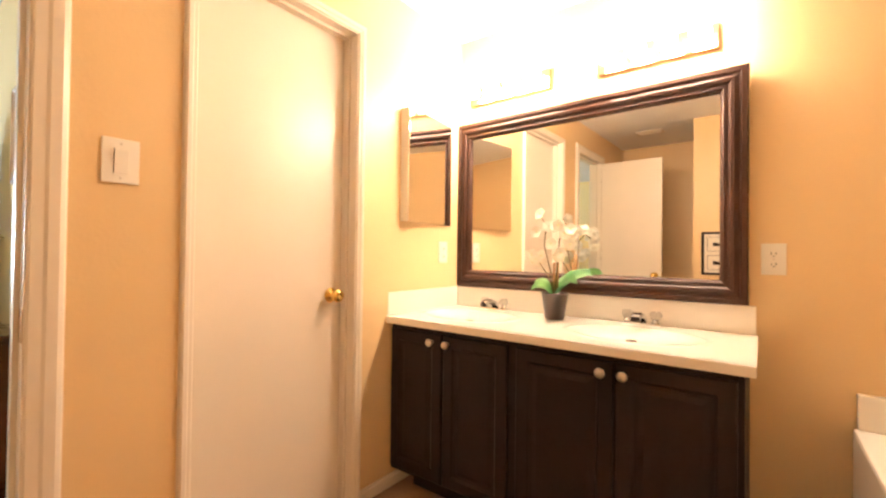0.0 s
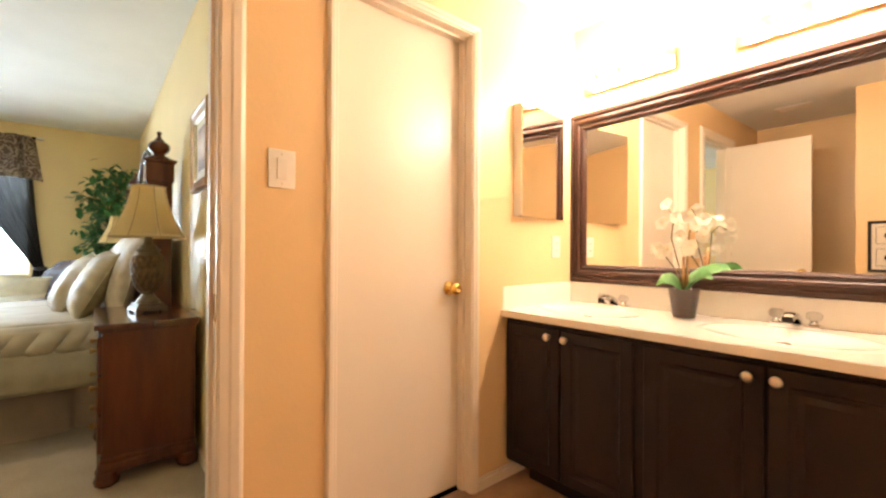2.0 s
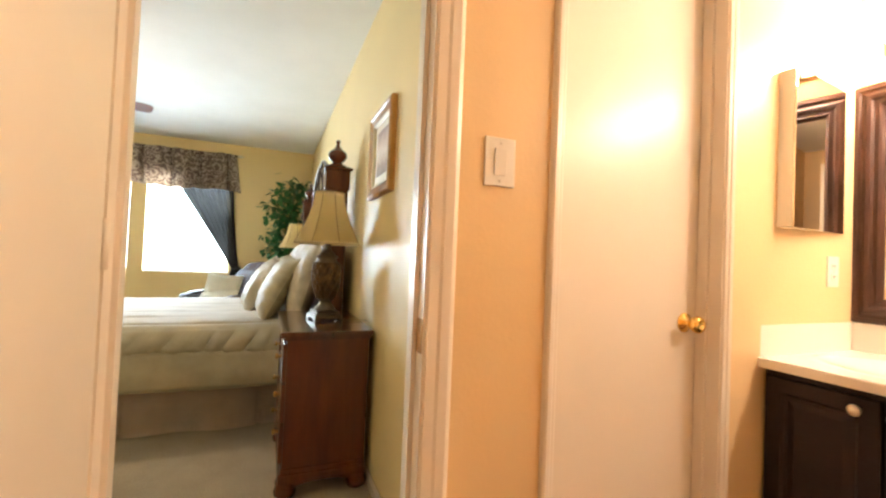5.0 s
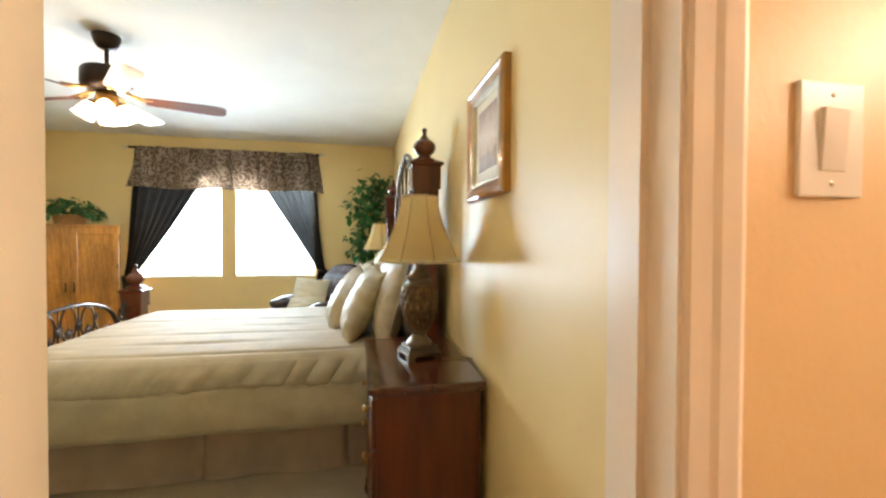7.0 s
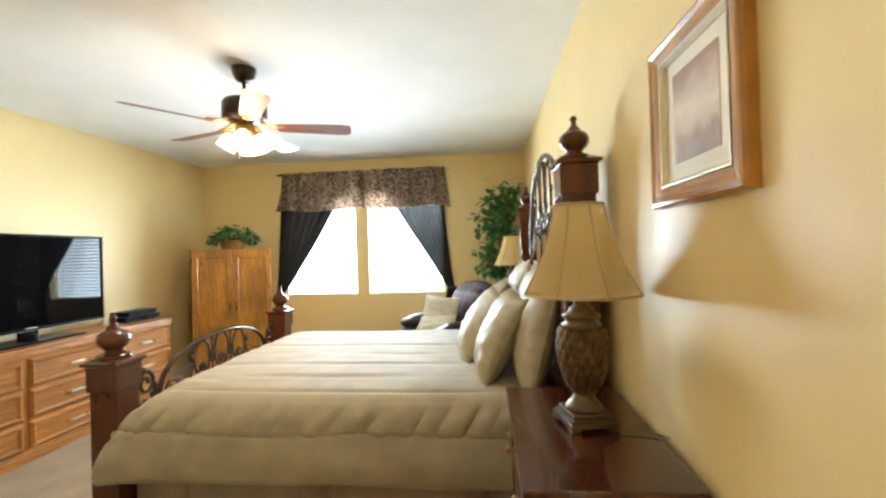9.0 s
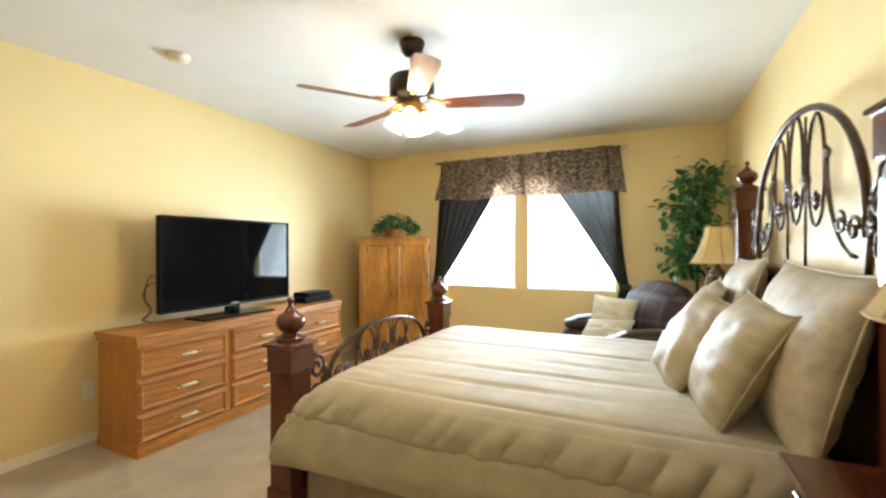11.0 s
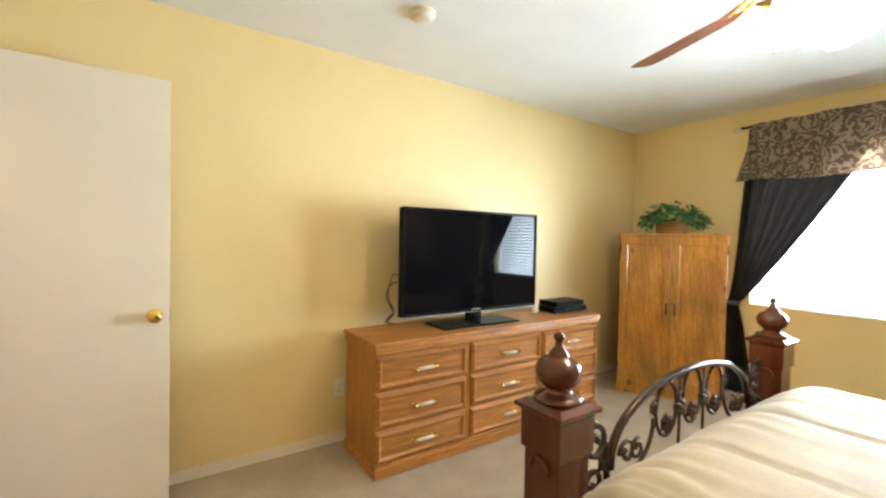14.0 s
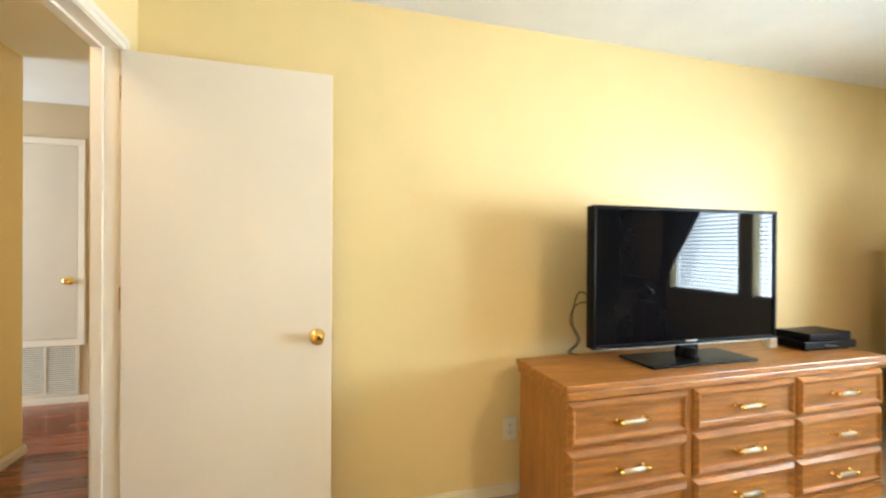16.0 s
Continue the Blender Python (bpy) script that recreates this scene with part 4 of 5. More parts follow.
def comforter(u, v):
    f = u * (len(PROFILE) - 1)
    i = min(int(f), len(PROFILE) - 2)
    p = PROFILE[i].lerp(PROFILE[i + 1], f - i)
    x, z = p.x, p.z
    y = 0.98 - 1.98 * v
    side = max(0.0, (0.60 - z) / 0.34)
    sg = 1 if x > 0 else -1
    foot = max(0.0, (v - 0.90) / 0.10)
    y -= 0.055 * side * max(0.0, (v - 0.6) / 0.4) ** 2 * 1.6
    # soft wrinkles, stitched seams, puckers above the border seam
    w = noise.noise(Vector((x * 2.4, y * 2.0, 1.3))) * 0.006 + noise.noise(Vector((x * 9, y * 4.0, 4.1))) * 0.0025
    w += 0.0015 * math.sin(x * 78 + 3 * noise.noise(Vector((x * 3, y * 1.5, 8)))) * max(0.0, noise.noise(Vector((x * 2.2, y * 1.7, 5.5))) + 0.1)
    slack = noise.noise(Vector((y * 1.7, 3.3, sg))) * 0.020 * side + noise.noise(Vector((y * 5.0, z * 4.0, 7.7))) * 0.012 * side
    above = max(0.0, min(1.0, (z - 0.478) / 0.02)) * max(0.0, min(1.0, (0.625 - z) / 0.08))
    lean = y * 44 - 34 * (z - 0.48) + 11 * noise.noise(Vector((y * 2.6, 0.7, sg)))
    pucker = above * (0.5 + 0.5 * math.sin(lean)) ** 3 * max(0.0, 0.45 + noise.noise(Vector((y * 2.3, 6.0, sg)))) * -0.013
    pucker += above * 0.016 * noise.noise(Vector((y * 13 - 12 * z, z * 5, 2.2 + sg))) + above * 0.008 * noise.noise(Vector((y * 34 - 24 * z, z * 8, 4.2 + sg)))
    x += sg * (slack + pucker + 0.03 * side * foot)
    if side < 0.02:
        z += w
        for s in SEAMS:
            z -= 0.013 * math.exp(-((x - s - 0.006 * math.sin(y * 3 + s * 9)) / 0.008) ** 2)
        z -= 0.10 * foot ** 2.2
        z += 0.006 * max(0.0, (v - 0.78) / 0.22) * math.sin(x * 47 + 7 * noise.noise(Vector((x * 3, y * 2, 1.9)))) * (0.6 + noise.noise(Vector((x * 2.5, 0, 4))))
    else:
        z += noise.noise(Vector((y * 2.2, 9.0 * sg, 0))) * 0.010 * side - 0.075 * foot ** 2 * (1 - side) - 0.02 * side * foot
        line = 0.484 + 0.006 * math.sin(y * 5)
        x -= sg * 0.022 * math.exp(-((z - line) / 0.008) ** 2)
        x += sg * 0.012 * math.exp(-((z - 0.37) / 0.06) ** 2) - sg * 0.014 * max(0.0, (0.315 - z) / 0.02)
        x += sg * 0.004 * side * noise.noise(Vector((y * 14.0, z * 12.0, 3.1)))
    return (x, y, z)


cf = grid(comforter, 170, 240)
bmesh.ops.recalc_face_normals(cf, faces=cf.faces)
part("comforter", solid(cf, -0.022), COMFORTER, bed, "quilted olive gold satin comforter")


def skirt_bm(x, y0, y1):
    def fn(u, v):
        y = y0 + (y1 - y0) * u
        d = 0.008 * math.sin(y * 14) + 0.012 * noise.noise(Vector((y * 5, x, 0)))
        for c in (-0.01, 0.72, -0.72):
            k = math.exp(-((y - c) / 0.012) ** 2)
            d -= 0.042 * k
        return (x + (1 if x > 0 else -1) * (d * (1 - 0.7 * v) + 0.012 * (1 - v)), y, 0.006 + 0.004 * math.sin(y * 9) + 0.33 * v)
    return solid(grid(fn, 160, 8), 0.004)


part("bed_skirt", skirt_bm(0.815, 1.02, -0.985), SKIRT, bed, "taupe pleated bed skirt")
part("bed_skirt", skirt_bm(-0.815, 1.02, -0.985), SKIRT, bed, "taupe pleated bed skirt")


def pillow_bm(w, h, t, seed=0, pinch=0.12):
    """A stuffed pillow lying in the local xz plane, thickness along y."""
    own = bmesh.new()
    n = 24
    sheets = []
    for s in (-1, 1):
        rows = []
        for i in range(n + 1):
            row = []
            for j in range(n + 1):
                a, b = 2 * i / n - 1, 2 * j / n - 1
                e = max(0.0, (1 - abs(a) ** 2.4)) ** 0.6 * max(0.0, (1 - abs(b) ** 2.4)) ** 0.6
                x = w / 2 * a * (1 - pinch * 0.5 * (1 - b * b) * a * a)
                z = h / 2 * b * (1 - pinch * 0.5 * (1 - a * a) * b * b)
                wr = noise.noise(Vector((a * 2.6 + seed, b * 2.6, s * 3.0))) * 0.014 * e + noise.noise(Vector((a * 3 + seed, b * 9, s))) * 0.012 * e * (0.3 + abs(a))
                row.append(own.verts.new((x, s * (t / 2 * e) + wr, z)))
            rows.append(row)
        sheets.append(rows)
        for i in range(n):
            for j in range(n):
                f = own.faces.new((rows[i][j], rows[i + 1][j], rows[i + 1][j + 1], rows[i][j + 1]))
                f.smooth = True
    bmesh.ops.remove_doubles(own, verts=own.verts, dist=0.0005)
    bmesh.ops.recalc_face_normals(own, faces=own.faces)
    return own


def pillow(m, w, h, t, mat, label, seed, group="bed pillows"):
    p = thing("pillow", 0, 0, 0, 0, label, "pillow", group)
    p.matrix_world = m
    c = part("cover", pillow_bm(w, h, t, seed), mat, p)
    edge = [(w / 2 * a * (1 - 0.06 * (1 - b * b) * a * a), 0, h / 2 * b * (1 - 0.06 * (1 - a * a) * b * b)) for a, b in [(-1, -1), (-0.5, -1), (0, -1), (0.5, -1), (1, -1), (1, -0.5), (1, 0), (1, 0.5), (1, 1), (0.5, 1), (0, 1), (-0.5, 1), (-1, 1), (-1, 0.5), (-1, 0), (-1, -0.5), (-1, -1)]]
    part("piping", tube(edge, 0.005, 6), mat, p)
    return p


# pillows lean back against the headboard
pillow(pose(-3.78, 0.075, 0.915, -14, 2, 2), 0.74, 0.60, 0.20, SHAM, "tan quilted pillow sham leaning on the headboard", 1)
pillow(pose(-4.80, 0.075, 0.915, -14, -2, -2), 0.74, 0.60, 0.20, SHAM, "tan quilted pillow sham leaning on the headboard", 2)
pillow(pose(-3.86, -0.095, 0.845, -27, 3, 4), 0.52, 0.50, 0.19, PILLOW, "olive satin bed pillow with piped edge", 3)
pillow(pose(-4.80, -0.10, 0.845, -27, 3, -5), 0.52, 0.50, 0.19, PILLOW, "olive satin bed pillow with piped edge", 4)
pillow(pose(-4.22, -0.20, 0.835, -32, 5, 8), 0.50, 0.48, 0.18, PILLOW, "square olive satin accent pillow on the comforter", 5)


# ---- bedroom: nightstands and lamps ----
def nightstand(x, y, label):
    n = thing("nightstand", x, y, 0, 0, label, "nightstand", "nightstands")
    part("body", box(-0.325, 0.325, -0.175, 0.195, 0.09, 0.712, None, 0.004), MAHOGANY, n)
    t = box(-0.365, 0.365, -0.205, 0.205, 0.718, 0.745, None, 0.007)
    t = box(-0.345, 0.345, -0.19, 0.20, 0.703, 0.719, t, 0.005)
    part("top", t, MAHOGTOP, n, "polished mahogany top")
    part("base_moulding", merge(box(-0.345, 0.345, -0.192, 0.20, 0.07, 0.115, None, 0.012), box(-0.335, 0.335, -0.182, 0.198, 0.112, 0.135, None, 0.008)), MAHOGANY, n)
    for sx in (-1, 1):
        for sy in (-0.155, 0.165):
            part("foot", lathe([(0, 0), (0.032, 0), (0.046, 0.012), (0.05, 0.03), (0.042, 0.055), (0.045, 0.075), (0, 0.075)], 16, None, (sx * 0.30, sy, 0)), MAHOGANY, n)
        part("skirt_rail", grid(lambda u, v: (sx * 0.335, -0.12 + 0.25 * u, 0.072 - 0.028 * (1 - math.sin(math.pi * u) ** 0.6) * v), 14, 2), MAHOGANY, n)
    for z0, z1 in ((0.15, 0.32), (0.33, 0.50), (0.51, 0.68)):
        d = panel_door("drawer", -0.30, 0.30, z0, z1, -0.175, MAHOGANY, n, 0.022, 0.016)
        for kx in (-0.15, 0.15):
            part("pull", turned(lathe([(0, 0), (0.008, 0), (0.007, 0.012), (0.015, 0.02), (0.012, 0.028), (0, 0.03)], 12), pose(kx, -0.19, (z0 + z1) / 2, 90)), BRASSDARK, d)
    return n


nightstand(-2.918, 0.108, "dark mahogany nightstand with bun feet beside the bed")
nightstand(-5.70, 0.108, "dark mahogany nightstand on the window side")


def table_lamp(x, y, z, rz):
    t = thing("table_lamp", x, y, z, rz, "bronze pineapple table lamp with a cream bell shade", "lamp", "bedside lamps")
    b = box(-0.074, 0.074, -0.074, 0.074, 0.010, 0.026, None, 0.004)
    b = box(-0.068, 0.068, -0.068, 0.068, 0.026, 0.034, b, 0.003)
    b = box(-0.060, 0.060, -0.060, 0.060, 0.034, 0.048, b, 0.005)
    for sx in (-1, 1):
        for sy in (-1, 1):
            b = box(sx * 0.058 - 0.016, sx * 0.058 + 0.016, sy * 0.058 - 0.016, sy * 0.058 + 0.016, 0.0, 0.011, b, 0.002)
    part("base", b, LAMPMETAL, t, "antique bronze square base on bracket feet")
    part("stem", lathe([(0.056, 0.048), (0.057, 0.054), (0.050, 0.064), (0.038, 0.076), (0.031, 0.090), (0.030, 0.100), (0.040, 0.104), (0.042, 0.109), (0.038, 0.114), (0, 0.114)], 28), LAMPMETAL, t)
    # pineapple body with raised diamonds
    def body(u, v):
        a = 2 * math.pi * u
        zz = 0.112 + 0.190 * v
        r = 0.036 + 0.031 * math.sin(math.pi * min(1.0, 0.02 + 0.80 * v)) ** 0.75 + 0.008 * v
        k = (abs(math.sin(a * 7 + v * 10.5)) * abs(math.sin(a * 7 - v * 10.5))) ** 0.7
        r += 0.010 * k - 0.002
        return (r * math.cos(a), r * math.sin(a), zz)
    part("body", grid(body, 140, 60), PINEAPPLE, t, "antique gold diamond-relief body")
    part("collar", lathe([(0.052, 0.298), (0.060, 0.302), (0.060, 0.308), (0.050, 0.312), (0.050, 0.326), (0.058, 0.330), (0.058, 0.335), (0.044, 0.342), (0.036, 0.352), (0.037, 0.357), (0.026, 0.362), (0.020, 0.376), (0.018, 0.42), (0, 0.42)], 28), LAMPMETAL, t)
    part("socket", lathe([(0, 0.42), (0.016, 0.42), (0.016, 0.47), (0, 0.47)], 16), BRASS, t)
    # bell shade of eight panels
    z0, z1 = 0.402, 0.675
    def shade_point(u, v, off=0.0):
        a = 2 * math.pi * u
        r = 0.079 + 0.099 * (1 - v) ** 1.55
        seg = math.pi / 4
        q = (a % seg) - seg / 2
        r *= 0.965 + 0.035 * (abs(q) / (seg / 2)) ** 2
        return ((r + off) * math.cos(a), (r + off) * math.sin(a), z0 + (z1 - z0) * v)
    part("shade", solid(grid(lambda u, v: shade_point(u, v), 64, 14), 0.002), SHADE, t, "cream fabric bell shade")
    for k in range(8):
        part("rib", tube([shade_point(k / 8, v / 8, 0.001) for v in range(9)], 0.0022, 5), SHADETRIM, t)
    for v in (0, 1):
        part("shade_trim", tube([shade_point(u / 48, v, 0.0) for u in range(49)], 0.004, 6), SHADETRIM, t)
    part("cord", tube(smooth_line([(0.06, 0.05, 0.012), (0.09, 0.07, 0.005), (0.12, 0.15, 0.005), (0.16, 0.185, 0.005)]), 0.0018, 6), STEM, t, "dark lamp cord")
    part("harp", tube(smooth_line([(0.0, 0.018, 0.44), (0, 0.05, 0.53), (0, 0.035, 0.64), (0, 0, 0.672), (0, -0.035, 0.64), (0, -0.05, 0.53), (0, -0.018, 0.44)]), 0.002, 6), BRASS, t)
    part("bulb", lathe([(0, 0.47), (0.013, 0.475), (0.02, 0.50), (0.029, 0.53), (0.024, 0.56), (0, 0.575)], 16), PLATE, t, "unlit white bulb")
    return t


LAMPMETAL = material("antique_bronze", (0.12, 0.09, 0.06), 0.35, metal=0.5, vary=0.35, scale=18)
PINEAPPLE = material("antique_gold", (0.10, 0.055, 0.02), 0.4, metal=0.35, vary=0.5, scale=30)
SHADETRIM = material("tan_shade_trim", (0.52, 0.39, 0.20), 0.7, vary=0.1)
table_lamp(-2.930, 0.128, 0.746, 12)
table_lamp(-5.68, 0.108, 0.746, 5)

pict = thing("framed_picture", -2.607, HEAD, 1.604, 0, "gold-framed landscape print on the yellow wall", "picture")
part("frame", frame_bm(0.422, 0.432, [(0, 0), (0, 0.022), (0.006, 0.030), (0.014, 0.032), (0.024, 0.027), (0.036, 0.026), (0.050, 0.021), (0.052, 0)]), GOLDWOOD, pict, "warm gold wood frame")
part("inner_frame", frame_bm(0.318, 0.328, [(0, 0), (0, 0.023), (0.005, 0.023), (0.009, 0.018), (0.014, 0.012), (0.014, 0)]), SILVER, pict, "silver inner moulding")
part("mat_board", box(-0.146, 0.146, -0.009, -0.006, -0.149, 0.149), PAPER, pict)
part("print", box(-0.104, 0.104, -0.0105, -0.0095, -0.112, 0.112), PRINT, pict, "misty field landscape print")


# ---- bedroom: dresser wall ----
dresser = thing("dresser", -4.383, -3.149, 0, 180, "golden oak nine-drawer dresser with brass pulls", "dresser")
# faces local -y; local x runs from the television's far side to the door side
part("body", box(-0.945, 0.945, 0.022, 0.445, 0.0, 0.705, None, 0.003), OAKSIDE, dresser)
part("top", merge(box(-0.965, 0.965, -0.004, 0.45, 0.712, 0.741, None, 0.006), box(-0.957, 0.957, 0.0, 0.448, 0.675, 0.713, None, 0.008)), OAK, dresser)
part("plinth", merge(box(-0.955, 0.955, 0.0, 0.445, 0.0, 0.058, None, 0.006), box(-0.95, 0.95, 0.008, 0.44, 0.056, 0.072, None, 0.005)), OAK, dresser)


def drawer(x0, x1, z0, z1):
    own = frame_bm(x1 - x0, z1 - z0, [(0, -0.02), (0, 0.006), (0.016, 0.021), (0.024, 0.021), (0.034, 0.010), (0.040, 0.008)], True)
    d = part("drawer", turned(own, pose((x0 + x1) / 2, 0.02, (z0 + z1) / 2)), OAK, dresser)
    cx, cz = (x0 + x1) / 2, (z0 + z1) / 2
    h = tube([(cx - 0.062, -0.016, cz), (cx + 0.062, -0.016, cz)], 0.0075, 10)
    h = tube([(cx - 0.045, -0.0165, cz), (cx + 0.045, -0.0165, cz)], 0.010, 10, h)
    part("handle", h, PEWTER, d, "pale pewter bar pull")
    for s in (-0.066, 0.066):
        part("handle_post", turned(lathe([(0, 0), (0.013, 0), (0.012, 0.004), (0.006, 0.008), (0.006, 0.020), (0.011, 0.026), (0.013, 0.032), (0.009, 0.040), (0, 0.042)], 12), pose(cx + s, 0.011, cz + 0.001, 90)), BRASS, d, "brass pull post")


PEWTER = material("pale_pewter", (0.72, 0.68, 0.58), 0.3, metal=0.6, vary=0.05)
for x0, x1 in ((0.338, 0.945), (-0.302, 0.312), (-0.950, -0.340)):
    for z0, z1 in ((0.478, 0.668), (0.272, 0.464), (0.078, 0.256)):
        drawer(x0, x1, z0, z1)

tv = thing("television", -4.248, -3.350, 0.741, 179.4, "black flat-screen television on a glossy stand", "television")
part("cabinet", box(-0.563, 0.563, -0.005, 0.045, 0.082, 0.757, None, 0.006), BLACK, tv)
part("rear_cover", box(-0.46, 0.46, 0.045, 0.085, 0.14, 0.66, None, 0.02), BLACK, tv)
part("bezel", frame_bm(1.128, 0.677, [(0, 0), (0, 0.010), (0.003, 0.012), (0.014, 0.011), (0.017, 0.006), (0.017, 0)]), GLOSSBLACK, tv, "gloss black bezel").matrix_basis = pose(0, -0.004, 0.4195)
part("screen", box(-0.547, 0.547, -0.0065, -0.0045, 0.105, 0.741), SCREEN, tv, "dark switched-off screen")
part("trim_strip", box(-0.56, 0.56, -0.016, -0.004, 0.080, 0.0835, None, 0.001), ACRYLIC, tv, "clear acrylic lower edge")
part("badge", box(-0.035, 0.035, -0.0175, -0.0165, 0.0965, 0.1035), PEWTER, tv, "small silver badge")
part("stand_neck", merge(box(-0.06, 0.06, 0.0, 0.03, 0.012, 0.16, None, 0.005), lathe([(0, 0.012), (0.05, 0.012), (0.042, 0.03), (0.03, 0.06), (0, 0.06)], 20)), GLOSSBLACK, tv)
part("stand_base", box(-0.315, 0.315, -0.11, 0.13, 0.0, 0.013, None, 0.005), GLOSSBLACK, tv, "gloss black stand base")
for k, (a, b) in enumerate(((0.578, 0.11), (0.566, 0.14))):
    pts = smooth_line([(-0.5, 0.07, 0.3), (-a, 0.10, 0.28 + 0.06 * k), (-a - 0.03, 0.11, 0.2), (0.02 - a, 0.12, 0.10), (-a - 0.02, 0.14, 0.04), (-0.5, 0.2, 0.006)])
    part("cable", tube(pts, 0.0028, 6), BLACK, tv)

adapter = thing("power_adapter", -4.93, -3.44, 0.741, 170, "small white power adapter standing on the dresser", "adapter")
part("case", box(-0.022, 0.022, -0.016, 0.016, 0.0, 0.062, None, 0.005), PLATE, adapter)
part("lead", tube(smooth_line([(0.0, 0.014, 0.02), (0.01, 0.05, 0.006), (0.05, 0.10, 0.005), (0.10, 0.16, 0.005)]), 0.0025, 6), PLATE, adapter)

box1 = thing("cable_box", -5.185, -3.40, 0.741, 178, "black cable box stacked on the oak dresser", "cable box", "media boxes")
part("case", box(-0.19, 0.19, -0.10, 0.10, 0.008, 0.05, None, 0.004), BLACK, box1)
for sx in (-0.15, 0.15):
    for sy in (-0.07, 0.07):
        part("foot", lathe([(0, 0), (0.012, 0), (0.012, 0.009), (0, 0.009)], 10, None, (sx, sy, 0)), BLACK, box1)
part("display", box(-0.05, 0.05, -0.1015, -0.0995, 0.02, 0.038), SCREEN, box1)
box2 = thing("disc_player", -5.185, -3.395, 0.791, 181, "slim black disc player on the cable box", "disc player", "media boxes")
part("case", box(-0.165, 0.165, -0.09, 0.09, 0.004, 0.045, None, 0.004), BLACK, box2)
part("foot", box(-0.14, 0.14, -0.07, 0.07, 0, 0.005), BLACK, box2)
part("tray", box(-0.10, 0.02, -0.0915, -0.0895, 0.018, 0.03), GLOSSBLACK, box2)

armoire = thing("armoire", -6.02, -2.95, 0, 121, "knotty pine two-door armoire angled in the corner", "armoire")
part("body", box(-0.398, 0.398, 0.02, 0.44, 0.0, 1.362, None, 0.003), PINE, armoire)
part("crown", merge(box(-0.412, 0.412, -0.012, 0.450, 1.376, 1.390, None, 0.004), box(-0.402, 0.402, 0.004, 0.444, 1.352, 1.377, None, 0.005)), PINE, armoire)
part("plinth", box(-0.403, 0.403, 0.006, 0.442, 0.0, 0.085, None, 0.006), PINE, armoire)
for s in (-1, 1):
    x0, x1 = sorted((s * 0.002, s * 0.394))
    d = panel_door("door", x0, x1, 0.092, 1.35, 0.02, PINE, armoire, 0.062, 0.016, False)
    hm = tube([(s * 0.032, -0.004, 0.71), (s * 0.032, -0.026, 0.72), (s * 0.032, -0.028, 0.755), (s * 0.032, -0.026, 0.79), (s * 0.032, -0.004, 0.80)], 0.006, 8)
    part("handle", hm, IRON, d, "black iron pull")
    for z in (0.2, 1.22):
        part("hinge", box(s * 0.394 - 0.004, s * 0.394 + 0.004, -0.004, 0.004, z, z + 0.07, None, 0.001), IRON, d)


def leaf_cloud(rng, count, place, size, droop=0.3):
    """Many separate pointed leaves, each of four bent triangles."""
    verts, faces = [], []
    for _ in range(count):
        p, out = place(rng)
        s = size * rng.uniform(0.6, 1.25)
        d = (Vector(out) + Vector((rng.uniform(-1, 1), rng.uniform(-1, 1), rng.uniform(-0.9, 0.6) - droop))).normalized()
        side = d.cross(Vector((rng.uniform(-0.4, 0.4), rng.uniform(-0.4, 0.4), 1))).normalized()
        up = side.cross(d)
        p = Vector(p)
        b = len(verts)
        for a, w, h in ((0, 0, 0), (0.3, -0.27, 0.05), (0.3, 0.27, 0.05), (0.65, -0.24, 0.03), (0.65, 0.24, 0.03), (1.0, 0, -0.10), (0.3, 0, 0.0), (0.65, 0, -0.02)):
            verts.append(tuple(p + d * a * s + side * w * s + up * h * s))
        faces += [(b, b + 6, b + 1), (b, b + 2, b + 6), (b + 1, b + 6, b + 7, b + 3), (b + 6, b + 2, b + 4, b + 7), (b + 3, b + 7, b + 5), (b + 7, b + 4, b + 5)]
    me = bpy.data.meshes.new("leaves")
    me.from_pydata(verts, [], faces)
    own = bmesh.new()
    own.from_mesh(me)
    bpy.data.meshes.remove(me)
    return own


plant = thing("potted_plant", -6.22, -3.06, 1.391, 0, "trailing green plant in a wicker basket on the armoire", "plant")
part("basket", lathe([(0, 0), (0.115, 0), (0.12, 0.01), (0.135, 0.085), (0.145, 0.095), (0.135, 0.10), (0.12, 0.09), (0, 0.085)], 28), TERRA, plant, "tan wicker basket")
for k in range(3):
    part("wicker_band", tube([((0.1235 + 0.006 * k) * math.cos(a), (0.1235 + 0.006 * k) * math.sin(a), 0.02 + 0.027 * k) for a in [2 * math.pi * i / 30 for i in range(31)]], 0.006, 6), TERRA, plant)


def bush(rng):
    a, r = rng.uniform(0, 2 * math.pi), rng.random() ** 0.5
    x, y = 0.25 * r * math.cos(a), 0.25 * r * math.sin(a)
    z = 0.10 + 0.15 * (1 - r ** 2) * rng.random() ** 0.5 + 0.05 * math.sin(a * 3)
    return (x, y, z), (math.cos(a), math.sin(a), 0.2)


part("foliage", leaf_cloud(random.Random(7), 460, bush, 0.066), LEAF, plant)

